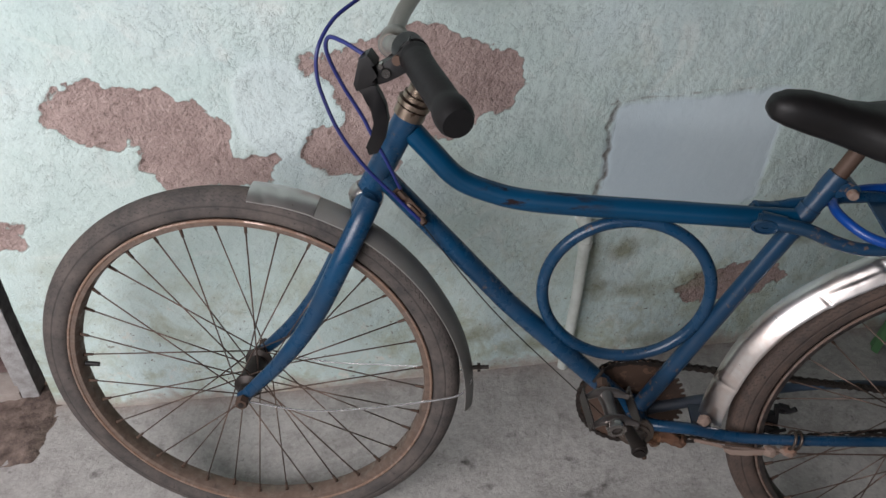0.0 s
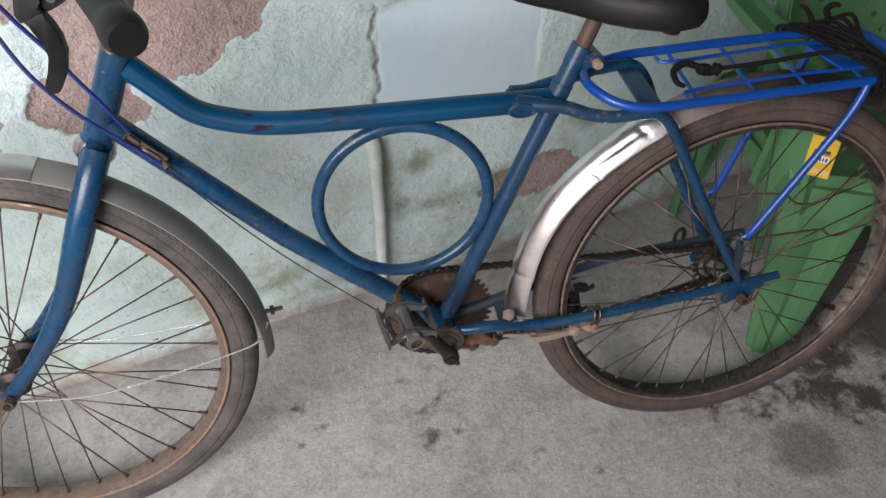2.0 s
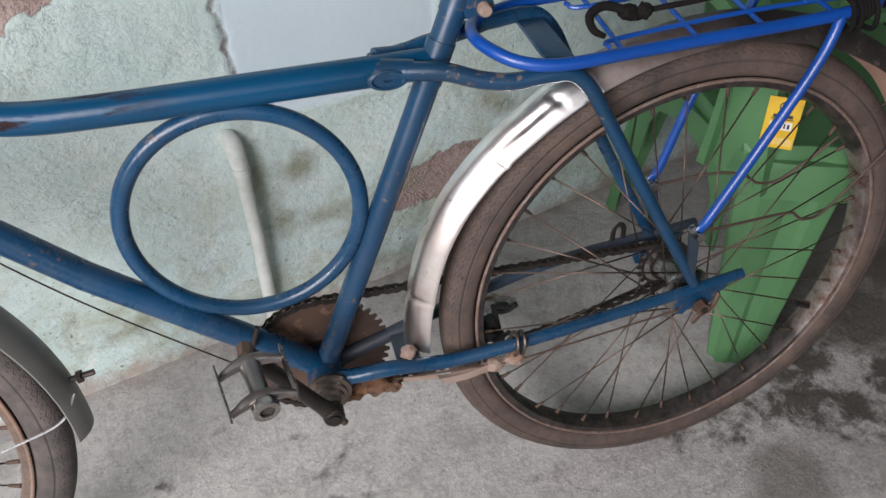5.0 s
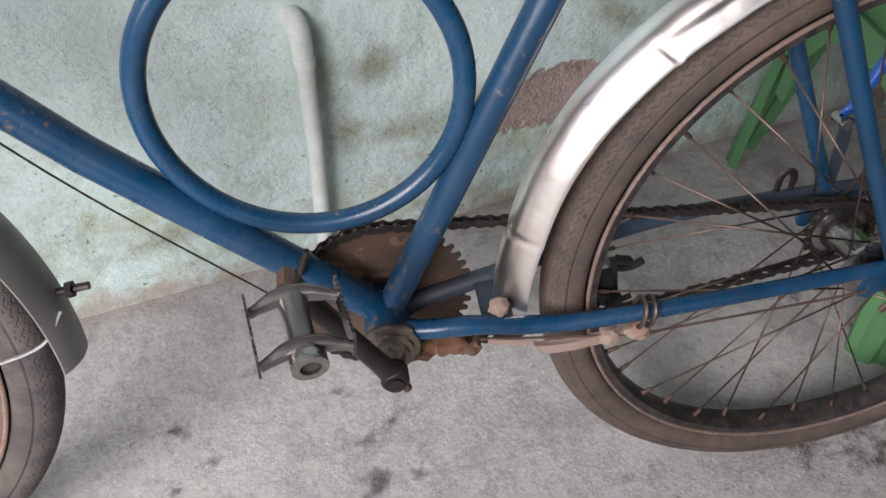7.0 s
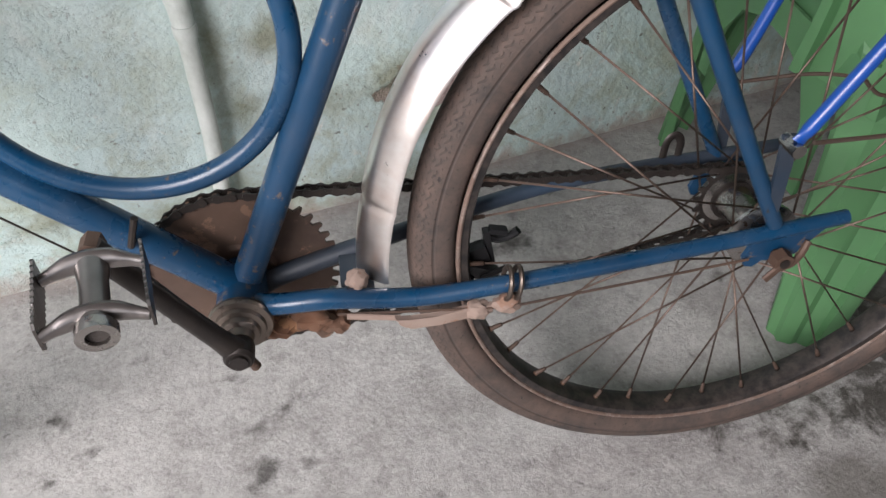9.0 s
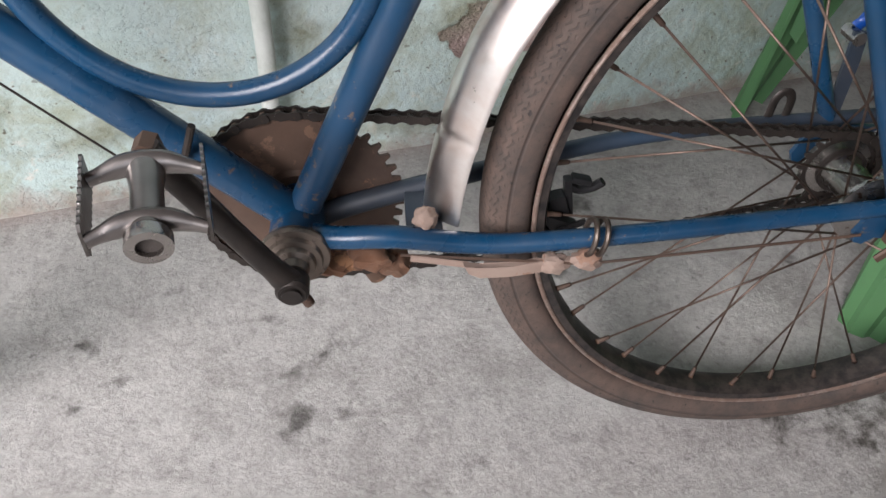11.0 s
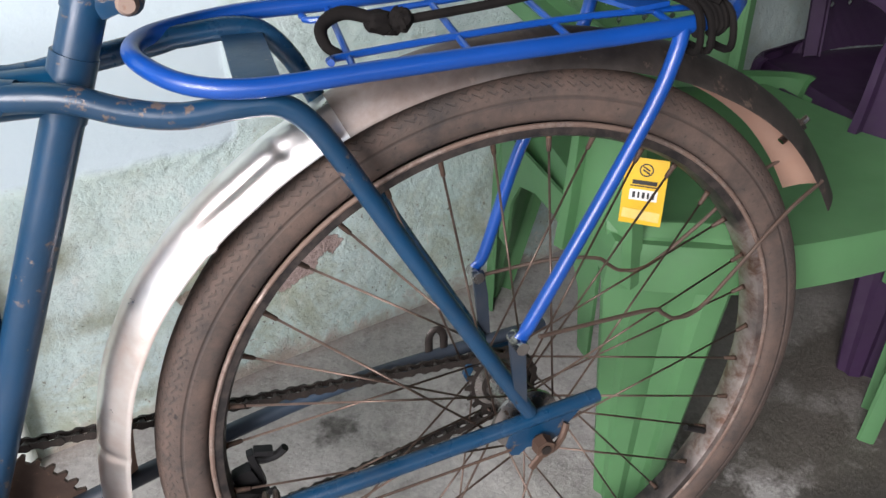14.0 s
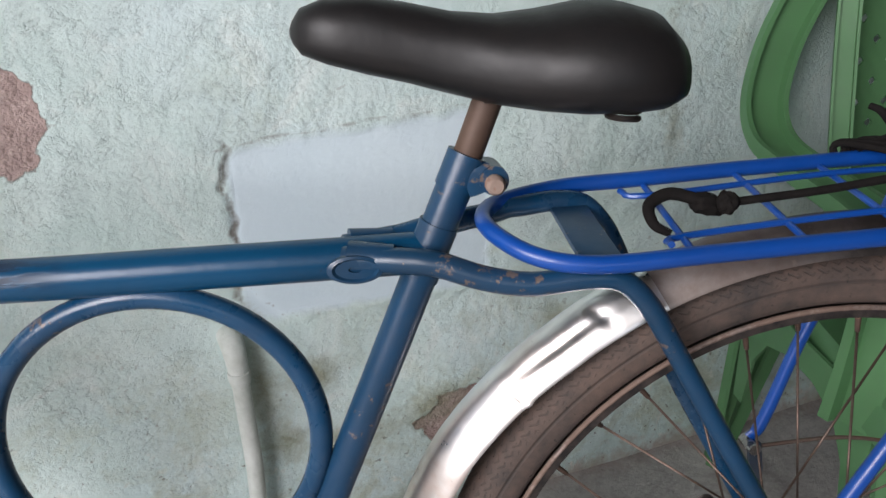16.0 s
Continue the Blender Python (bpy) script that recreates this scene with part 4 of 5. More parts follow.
# seat post, clamp and saddle
part("seat_post", tube([P(-0.305, 0.405), P(-0.281, 0.47)], 0.0108, 18), RUST, bicycle, "rusty seat post")
clamp = part("seat_clamp", join(tube([P(-0.284, 0.400, -0.018), P(-0.284, 0.400, 0.016)], 0.0105, 18), block((0.022, 0.028, 0.020), P(-0.294, 0.400), (0, -20, 0), 0.004)), BLUE_WORN, bicycle)
part("clamp_bolt", tube([P(-0.284, 0.398, 0.015), P(-0.284, 0.398, 0.023), P(-0.284, 0.398, 0.026)], [0.0072, 0.0070, 0.0050], 12), RUST_PALE, clamp, "rusted bolt head")


def saddle_mesh():
    """A padded saddle: sections from the nose to the tail."""
    stations = [  # u, top, bottom, half-width
        (-0.4195, 0.5040, 0.4990, 0.003), (-0.4175, 0.509, 0.494, 0.010), (-0.412, 0.517, 0.487, 0.018), (-0.396, 0.523, 0.481, 0.026), (-0.370, 0.524, 0.474, 0.030), (-0.343, 0.520, 0.468, 0.033), (-0.313, 0.514, 0.460, 0.039),
        (-0.284, 0.512, 0.453, 0.052), (-0.256, 0.515, 0.449, 0.066), (-0.228, 0.520, 0.447, 0.077), (-0.203, 0.520, 0.447, 0.081), (-0.181, 0.514, 0.449, 0.076), (-0.167, 0.501, 0.454, 0.061), (-0.159, 0.486, 0.461, 0.037), (-0.1555, 0.475, 0.466, 0.012)]
    bm, rings = bmesh.new(), []
    for u, top, low, half in stations:
        ring, sides = [], 28
        for k in range(sides):
            a = 2 * math.pi * k / sides
            c, s = math.cos(a), math.sin(a)
            w = half * math.copysign(abs(c) ** 0.72, c)
            mid = low + (top - low) * 0.42
            v = mid + (top - mid) * abs(s) ** 0.8 if s >= 0 else mid - (mid - low) * abs(s) ** 0.55
            v -= 0.010 * (w / 0.1) ** 2 * (s >= 0)
            ring.append(bm.verts.new(P(u, v, w)))
        rings.append(ring)
    for a, b in zip(rings, rings[1:]):
        for k in range(len(a)):
            bm.faces.new((a[k], a[(k + 1) % len(a)], b[(k + 1) % len(a)], b[k]))
    for ring, way in ((rings[0], 1), (rings[-1], -1)):
        bm.faces.new(ring[::way])
    bmesh.ops.subdivide_edges(bm, edges=list(bm.edges), cuts=1, use_grid_fill=True, smooth=0.9)
    return bm


saddle = empty_part("saddle", bicycle, "smooth black vinyl saddle")
part("seat_cover", saddle_mesh(), VINYL, saddle, "", True, 80)
part("saddle_clamp", join(block((0.032, 0.034, 0.018), P(-0.277, 0.464), (0, -8, 0), 0.004), tube([P(-0.277, 0.464, -0.022), P(-0.277, 0.464, 0.022)], 0.005, 10)), GREASE, saddle)
for side in (-1, 1):
    part("saddle_rail", tube(glide([P(-0.34, 0.484, side * 0.010), P(-0.31, 0.472, side * 0.016), P(-0.25, 0.464, side * 0.022), P(-0.20, 0.464, side * 0.040)], 5), 0.0036, 8), GREASE, saddle)
    part("saddle_spring", tube([P(-0.205 + 0.010 * math.cos(a), 0.446 + 0.0012 * a / 1.6, side * 0.046 + 0.010 * math.sin(a)) for a in (0.35 * k for k in range(60))], 0.0022, 6), GREASE, saddle)

# fork
fork = empty_part("fork", bicycle, "blue painted front fork")
part("fork_crown", tube(glide([P(-0.932, 0.318), P(-0.937, 0.306), Q(0.183, 0.318), Q(0.176, 0.303)], 3), resampled([0.0165, 0.0170, 0.0180, 0.0165], 10), 20), BLUE, fork)
for side in (1, -1):
    blade = glide([Q(0.190, 0.330, side * 0.008), Q(0.176, 0.300, side * 0.027), Q(0.151, 0.243, side * 0.042), Q(0.121, 0.172, side * 0.047), Q(0.093, 0.118, side * 0.049), Q(0.056, 0.064, side * 0.051), Q(0.017, 0.018, side * 0.053), Q(0.004, 0.004, side * 0.054)], 5)
    part("fork_blade", tube(blade, resampled([0.0150, 0.0162, 0.0160, 0.0150, 0.0138, 0.0120, 0.0105, 0.0095], len(blade)), 16, flat=0.85), BLUE, fork)
    part("fork_end", moved(plate([(0.020, 0.014), (0.012, 0.022), (-0.010, 0.006), (-0.013, -0.008), (-0.002, -0.013), (0.010, -0.006)], -side * 0.058, -side * 0.054), STEER), BLUE_WORN, fork)


def mudguard(start, stop, radii, m, crown=0.013, half=0.030, steps=46, dents=()):
    """A rolled sheet arc over a wheel, from start to stop degrees; radii: edge radius by degrees. It has thickness."""
    bm, rows = bmesh.new(), []
    turn = bm.verts.layers.float.new("turn")
    across = [k / 16 - 1 for k in range(33)]
    for i in range(steps + 1):
        deg = start + (stop - start) * i / steps
        a = radians(deg)
        edge = float(np.interp(deg, *zip(*sorted(radii))))
        row = []
        for layer in (0.0, -0.0014):
            for s in across:
                pressed = sum(-depth * math.exp(-((deg - at - lean * s) / wide) ** 2) * math.exp(-((s - mid) / spread) ** 2) for at, wide, depth, mid, lean, spread in dents)
                r = edge + crown * (1 - abs(s) ** 2.1) + layer + pressed
                v = bm.verts.new((r * math.cos(a), half * s, r * math.sin(a)))
                v[turn] = deg
                row.append(v)
        rows.append(row)
    n = len(across)
    for a, b in zip(rows, rows[1:]):
        for k in range(n - 1):
            bm.faces.new((a[k], b[k], b[k + 1], a[k + 1]))
            bm.faces.new((a[n + k], a[n + k + 1], b[n + k + 1], b[n + k])).material_index = 1
        bm.faces.new((a[0], a[n], b[n], b[0]))
        bm.faces.new((a[n - 1], b[n - 1], b[2 * n - 1], a[2 * n - 1]))
    for row in (rows[0], rows[-1]):
        bm.faces.new([*row[:n], *row[n:][::-1]])
    return moved(bm, m)


def rust_lump(at, size, seed):
    """A small caked lump of rust and grease."""
    bm = bmesh.new()
    bmesh.ops.create_icosphere(bm, subdivisions=3, radius=1.0)
    for v in bm.verts:
        v.co *= 1.0 + 0.35 * noise.noise(v.co * 2.1 + Vector((seed, 0, 0)))
        v.co = Vector((v.co.x * size[0], v.co.y * size[1], v.co.z * size[2])) + at
    return bm


REAR = Matrix.Translation(P(0, 0))
rear_guard = empty_part("rear_mudguard", bicycle, "bare steel rear mudguard, dented and bright")
GUARD_ARC = [(24, 0.362), (30, 0.359), (45, 0.354), (60, 0.344), (75, 0.338), (100, 0.337), (122, 0.3395), (131, 0.341), (140, 0.346), (150, 0.3505), (160, 0.352), (170, 0.351), (178, 0.353), (184, 0.355)]
DENTS = [(133, 6.0, 0.0026, -0.60, 3.5, 0.085), (132, 6.0, -0.0008, -0.80, 3.0, 0.12), (139.7, 0.5, 0.0030, -0.85, 1.2, 0.22), (125.7, 0.8, 0.0022, -0.52, 2.0, 0.28), (122.0, 1.4, 0.0008, 0.1, 3.0, 0.5), (119, 1.6, 0.0010, -0.2, -2.0, 0.55), (171.5, 0.5, 0.0022, -0.2, 0.4, 0.8)]
for sheet in (part("guard_front", mudguard(117, 183.5, GUARD_ARC, REAR, crown=0.025, half=0.031, dents=DENTS, steps=150), GUARD, rear_guard, "polished dented steel sheet"),
              part("guard_rear", mudguard(28.5, 117, GUARD_ARC, REAR, crown=0.025, half=0.031, steps=60), GUARD_TAIL, rear_guard, "dull grey mudguard tail")):
    sheet.data.materials.append(GUARD_INSIDE)
part("guard_bolt", join(tube([P(0.268, 0.238), P(0.293, 0.259)], 0.0038, 8), tube([P(0.281, 0.249), P(0.287, 0.254)], 0.0072, 6)), STEEL, rear_guard)
part("guard_bolt", rust_lump(P(-0.381, -0.012, 0.032), (0.010, 0.008, 0.011), 3.0), RUST_PALE, rear_guard, "caked rusty bolt")
for side in (1, -1):
    part("guard_stay", tube(glide([P(-0.010, 0.108 if side < 0 else 0.120, side * 0.066), P(0.063, 0.117, side * 0.058), P(0.112, 0.113, side * 0.052), P(0.126, 0.104, side * 0.050), P(0.142, 0.095, side * 0.048), P(0.171, 0.098, side * 0.044), P(0.215, 0.135, side * 0.038), P(0.262, 0.180, side * 0.033), P(0.300, 0.205, side * 0.029)], 6), 0.0020, 8), SPOKE, rear_guard)

front_guard = empty_part("front_mudguard", bicycle, "dull metal front mudguard")
FRONT_ARC = [(-6, 0.345), (30, 0.333), (60, 0.331), (90, 0.326)]
part("guard", mudguard(-4.5, 70, FRONT_ARC, STEER, crown=0.012, half=0.029, steps=60), GUARD_DULL, front_guard)
part("guard_strip", mudguard(70, 86, [(a, r + 0.0012) for a, r in FRONT_ARC], STEER, crown=0.012, half=0.0293, steps=24, dents=((80, 1.2, 0.002, 0.0, 3.0, 0.55), (73.5, 0.8, 0.0015, 0.4, -2.0, 0.55), (84, 0.8, 0.002, -0.5, 2.0, 0.55))), STRIP, front_guard, "polished leading end")
part("guard_bolt", join(tube([Q(0.345, 0.040), Q(0.376, 0.044)], 0.0034, 8), tube([Q(0.358, 0.0415), Q(0.363, 0.042)], 0.0075, 6)), GREASE, front_guard)
for side in (1, -1):
    part("guard_stay", tube(glide([Q(0.008, -0.004, side * 0.064), Q(0.10, -0.018, side * 0.060), Q(0.20, -0.010, side * 0.052), Q(0.29, 0.002, side * 0.040), Q(0.335, 0.010, side * 0.029), Q(0.352, 0.030, side * 0.012)], 6), 0.0016, 8), BRIGHT, front_guard, "bright wire stay")

# handlebar
handlebar = empty_part("handlebar", bicycle, "dull aluminium handlebar with black grips")
part("stem", join(tube([P(-0.864, 0.475), P(-0.85, 0.513)], 0.0112, 18), tube(glide([P(-0.854, 0.501), P(-0.862, 0.525), P(-0.887, 0.543), P(-0.897, 0.545)], 5), [0.0125] * 16, 18), tube([P(-0.897, 0.544, -0.020), P(-0.897, 0.544, -0.016), P(-0.897, 0.544, 0.016), P(-0.897, 0.544, 0.020)], [0.0150, 0.0180, 0.0180, 0.0150], 20)), BAR, handlebar)
near_bar = [P(-0.897, 0.544, 0.0), P(-0.896, 0.549, 0.03), P(-0.884, 0.560, 0.07), P(-0.868, 0.567, 0.105), P(-0.855, 0.570, 0.135), P(-0.800, 0.551, 0.258)]
far_bar = [P(-0.897, 0.544, 0.0), P(-0.9, 0.549, -0.03), P(-0.894, 0.565, -0.09), P(-0.877, 0.585, -0.15), P(-0.854, 0.595, -0.20), P(-0.835, 0.575, -0.29)]
part("bar", tube(glide([*far_bar[::-1], *near_bar[1:]], 6), 0.0112, 18), BAR, handlebar)
grip_line = glide([P(-0.856, 0.570, 0.134), P(-0.842, 0.566, 0.170), P(-0.820, 0.559, 0.218), P(-0.796, 0.549, 0.268)], 9)
part("grip", tube(grip_line, [0.0160, 0.0176, 0.0178] + [0.0164 + 0.0005 * (k % 2) for k in range(len(grip_line) - 9)] + [0.0174, 0.0188, 0.0194, 0.0194, 0.0188, 0.0160], 24), GRIP, handlebar, "ribbed black rubber grip")
part("grip", tube(glide([P(-0.86, 0.593, -0.19), P(-0.837, 0.592, -0.245), P(-0.832, 0.573, -0.295)], 8), 0.0175, 20), GRIP, handlebar, "ribbed black rubber grip")


def brake_lever():
    """A moulded lever: clamp band, a flat bracket, a hood and a curved blade that runs out beside the grip."""
    lever = part("brake_lever", tube([P(-0.866, 0.571, 0.112), P(-0.856, 0.570, 0.134)], 0.0186, 24), BLACK, handlebar, "black plastic brake lever")
    hood = [(-0.921, 0.535), (-0.917, 0.527), (-0.894, 0.538), (-0.898, 0.547), (-0.896, 0.559), (-0.905, 0.570), (-0.915, 0.564)]
    part("lever_hood", plate([(u, v + WHEEL) for u, v in hood], -0.148, -0.116, 0.004), BLACK, lever)
    bracket = [(-0.899, 0.554), (-0.894, 0.535), (-0.881, 0.541), (-0.868, 0.549), (-0.856, 0.556), (-0.852, 0.576), (-0.861, 0.589), (-0.869, 0.581), (-0.879, 0.564), (-0.888, 0.560)]
    part("lever_bracket", plate([(u, v + WHEEL) for u, v in bracket], -0.143, -0.118, 0.003), BLACK, lever)
    blade = [(-0.919, 0.532), (-0.905, 0.523), (-0.896, 0.514), (-0.891, 0.504), (-0.892, 0.493), (-0.898, 0.483), (-0.893, 0.477), (-0.884, 0.479), (-0.878, 0.491), (-0.877, 0.506), (-0.882, 0.518), (-0.890, 0.527), (-0.896, 0.536)]
    bm = plate([(u, v + WHEEL) for u, v in blade], -0.146, -0.133, 0.002)
    for v in bm.verts:
        v.co.y -= 1.05 * max(0.0, 0.530 + WHEEL - v.co.z)
    part("lever_blade", bm, BLACK, lever)
    part("pivot_screw", tube([P(-0.8845, 0.5505, 0.141), P(-0.8845, 0.5505, 0.1465)], [0.0060, 0.0050], 14), STEEL, lever)
    part("clamp_screw", tube([P(-0.873, 0.5655, 0.141), P(-0.873, 0.5655, 0.1455)], [0.0062, 0.0056], 12), RUST, lever)
    part("set_screw", tube([P(-0.891, 0.558, 0.136), P(-0.891, 0.5575, 0.1455)], [0.0036, 0.0032], 10), STEEL, lever)


brake_lever()
far_lever = part("brake_lever", join(tube([P(-0.864, 0.593, -0.17), P(-0.856, 0.596, -0.19)], 0.019, 18), block((0.06, 0.03, 0.024), P(-0.887, 0.585, -0.185), (0, -10, -20), 0.005)), BLACK, handlebar, "black plastic brake lever")
part("lever_blade", tube(glide([P(-0.912, 0.579, -0.19), P(-0.912, 0.569, -0.23), P(-0.892, 0.561, -0.27), P(-0.884, 0.558, -0.29)], 5), 0.0065, 10), STEEL, far_lever, "bare metal lever end")
part("brake_cable", tube(glide([P(-0.912, 0.566, 0.132), P(-0.938, 0.574, 0.119), P(-0.957, 0.573, 0.106), P(-0.961, 0.551, 0.095), P(-0.947, 0.510, 0.080), P(-0.926, 0.467, 0.065), P(-0.915, 0.438, 0.055), P(-0.897, 0.395, 0.040), P(-0.880, 0.350, 0.026)], 7), 0.0026, 10), CABLE_BLUE, bicycle, "blue sheathed brake cable")
part("brake_cable", tube(glide([P(-0.912, 0.588, -0.16), P(-0.928, 0.596, -0.06), P(-0.946, 0.588, -0.015), P(-0.970, 0.570, 0.020), P(-0.984, 0.541, 0.045), P(-0.985, 0.508, 0.050), P(-0.976, 0.475, 0.050), P(-0.958, 0.435, 0.050), P(-0.927, 0.388, 0.044), P(-0.882, 0.335, 0.030), P(-0.85, 0.301, 0.024)], 7), 0.0026, 10), CABLE_BLUE, bicycle, "blue sheathed brake cable")
cable_stop = part("cable_stop", join(block((0.058, 0.004, 0.015), P(-0.868, 0.323, 0.0195), (0, 45, 0), 0.0015), block((0.016, 0.008, 0.013), P(-0.880, 0.336, 0.022), (0, 45, 0), 0.003), block((0.020, 0.007, 0.010), P(-0.860, 0.314, 0.022), (0, 45, 0), 0.002), tube([P(-0.85, 0.303, 0.020), P(-0.844, 0.297, 0.026)], 0.005, 10)), RUST, bicycle, "rusty cable clamp")
part("clamp_screw", tube([P(-0.868, 0.323, 0.020), P(-0.868, 0.323, 0.0265)], [0.0048, 0.0036], 8), RUST_PALE, cable_stop)
part("brake_wire", tube(glide([P(-0.848, 0.296, 0.024), P(-0.77, 0.196, 0.020), P(-0.7, 0.118, 0.017), P(-0.60, 0.022, 0.014), P(-0.53, -0.047, 0.010)], 4), 0.0010, 6), GREASE, bicycle, "thin bare brake wire")
part("brake_wire", tube([P(-0.4, -0.04, 0.044), P(-0.25, -0.036, 0.060), P(-0.03, 0, 0.066)], 0.0013, 6), RUST, bicycle, "thin bare brake wire")
part("chain_stay_clip", join(*[tube([P(du - 0.250, -0.013, 0.053) + 0.0125 * Vector((0.15 * math.sin(a), math.cos(a), 1.25 * math.sin(a))) for a in (2 * math.pi * k / 24 for k in range(24))], 0.0024, 8, closed=True) for du in (0.0, 0.009)]), CUP, bicycle, "two-turn wire clip")
for at, size, seed in ((P(-0.249, -0.034, 0.056), (0.013, 0.009, 0.010), 11.0), (P(-0.275, -0.040, 0.055), (0.012, 0.008, 0.009), 14.0)):
    part("clip_nut", rust_lump(at, size, seed), RUST_PALE, bicycle, "rust-caked nut")
strap = [(-0.350, -0.040), (-0.345, -0.049), (-0.335, -0.054), (-0.310, -0.052), (-0.285, -0.047), (-0.262, -0.040), (-0.262, -0.034), (-0.288, -0.036), (-0.312, -0.041), (-0.336, -0.043)]
part("torque_strap", plate([(u, v + WHEEL) for u, v in strap], -0.058, -0.052, 0.001), RUST_PALE, bicycle, "pale rusty flat strap")
part("strap_tail", tube([P(-0.392, -0.042, 0.046), P(-0.345, -0.044, 0.052)], 0.0034, 8, flat=0.5), RUST_PALE, bicycle)

# drive: chainwheel, cranks, pedals and chain
DRIVE = Matrix.Translation(P(-0.484, -0.042))
crankset = empty_part("crankset", bicycle, "greasy rusty chainwheel and cranks")


def cog(teeth, root, tip, low, high):
    outline = []
    for k in range(teeth):
        for da, r in ((-0.30, root), (-0.12, tip), (0.12, tip), (0.30, root)):
            a = 2 * math.pi * (k + da) / teeth
            outline.append((r * math.cos(a), r * math.sin(a)))
    return plate(outline, low, high)


part("chainwheel", moved(join(cog(44, 0.0835, 0.0905, 0.0275, 0.0310), lathe([(0.012, 0.024), (0.030, 0.024), (0.034, 0.0272), (0.034, 0.032), (0.012, 0.032)], 36)), DRIVE), RUST, crankset, "solid rusty chainwheel disc")
part("bearing_cup", moved(lathe([(0.006, -0.066), (0.0115, -0.066), (0.0125, -0.058), (0.0165, -0.056), (0.0175, -0.051), (0.0215, -0.050), (0.0225, -0.046), (0.0275, -0.045), (0.0285, -0.041), (0.0275, -0.037), (0.006, -0.037)], 36), DRIVE), CUP, crankset, "stepped rusty bearing cup", True, 25)
part("crank_axle", moved(tube([(0, -0.090, 0), (0, 0.07, 0)], 0.0078, 14), DRIVE), GREASE, crankset)
NEAR_END, FAR_END = P(-0.565, 0.090, 0.092), P(-0.412, -0.166, -0.062)
part("crank_arm", join(tube(glide([P(-0.484, -0.042, 0.076), P(-0.507, -0.004, 0.082), P(-0.565, 0.092, 0.092)], 6), resampled([0.0125, 0.0098, 0.0092, 0.0105], 13), 14, flat=0.8), tube([P(-0.484, -0.042, 0.066), P(-0.484, -0.042, 0.070), P(-0.484, -0.042, 0.084), P(-0.484, -0.042, 0.087)], [0.0105, 0.0130, 0.0130, 0.0105], 20)), GREASE, crankset, "greasy steel crank arm")
part("cotter_pin", tube([P(-0.472, -0.062, 0.076), P(-0.492, -0.020, 0.076)], 0.0045, 10), RUST, crankset)
part("crank_eye", tube([NEAR_END + Vector((0, 0.012, 0)), NEAR_END + Vector((0, -0.004, 0))], [0.0088, 0.0080], 6), RUST, crankset)
part("pin_stub", tube([P(-0.562, 0.034, 0.018), P(-0.552, 0.065, 0.022)], 0.0030, 8), GREASE, crankset)
part("crank_arm", tube(glide([P(-0.484, -0.042, -0.058), P(-0.452, -0.098, -0.062), FAR_END], 6), resampled([0.0125, 0.0098, 0.0105], 13), 14, flat=0.8), RUST, crankset, "rust-orange crank arm")


def pedal(m, out, name_label, broken=False):
    """A metal rat-trap pedal on an axle along y of m; out is -1 towards the open side."""
    def y(*xs):
        return [Vector((0, out * x, 0)) for x in xs]

    ped = part("pedal", moved(tube(y(0, 0.008, 0.010, 0.018, 0.034, 0.056, 0.068, 0.0765), [0.0060, 0.0060, 0.0125, 0.0128, 0.0108, 0.0108, 0.0125, 0.0140], 22), m), PEDAL, crankset, name_label)
    if broken:
        part("pedal_cage", moved(block((0.05, 0.012, 0.012), (-0.012, out * 0.03, -0.004), (0, 25, 20), 0.004), m), GREASE, ped)
        return
    part("end_cap", moved(lathe([(0.0085, 0), (0.0150, 0), (0.0150, 0.009), (0.0120, 0.013), (0.0085, 0.009)], 24), m @ Matrix.Translation((0, out * 0.082, 0))), STEEL, ped)
    # a dark disc paints the shade inside the cap
    part("end_hole_shade", moved(tube(y(0.0775, 0.0785), 0.0092, 16), m), GAP_SHADE, ped)
    for k, at in enumerate((0.016, 0.066)):
        bow = [Vector((x, out * (at - 0.004 + 0.010 * (abs(x) / 0.0365) ** 1.4), 0.004 * (1 - (x / 0.042) ** 2))) for x in (-0.0365, -0.026, -0.011, 0.011, 0.026, 0.0365)]
        wing = glide(bow, 4)
        part("cross_bar", moved(tube(wing, resampled([0.0052, 0.0060, 0.0088, 0.0100, 0.0088, 0.0060, 0.0052], len(wing)), 12, flat=0.7), m), PEDAL, ped)
    for side in (-1, 1):
        upper, lower, n = [], [], 11
        for k in range(n):
            t = 0.010 + 0.062 * k / n
            upper += [(t, 0.0118), (t + 0.0018, 0.0152), (t + 0.0036, 0.0152)]
            lower += [(t, -0.0118), (t + 0.0018, -0.0152), (t + 0.0036, -0.0152)]
        teeth = plate([*upper, (0.073, 0.0115), (0.073, -0.0115), *lower[::-1]], -0.0011, 0.0011)
        part("toothed_plate", moved(teeth, m @ Matrix.Translation((side * 0.0375, 0, 0)) @ Matrix.Rotation(radians(90 * out), 4, "Z")), STEEL_DARK, ped)


PEDAL_AXLE = (P(-0.549, 0.077, 0.172) - NEAR_END).to_track_quat("-Y", "Z").to_matrix().to_4x4()
pedal(Matrix.Translation(NEAR_END) @ PEDAL_AXLE @ Matrix.Diagonal((0.90, 0.95, 0.90, 1)), -1, "worn grey steel pedal with toothed plates")
pedal(Matrix.Translation(FAR_END), 1, "broken rusty pedal stub", True)
SPROCKET = 0.036
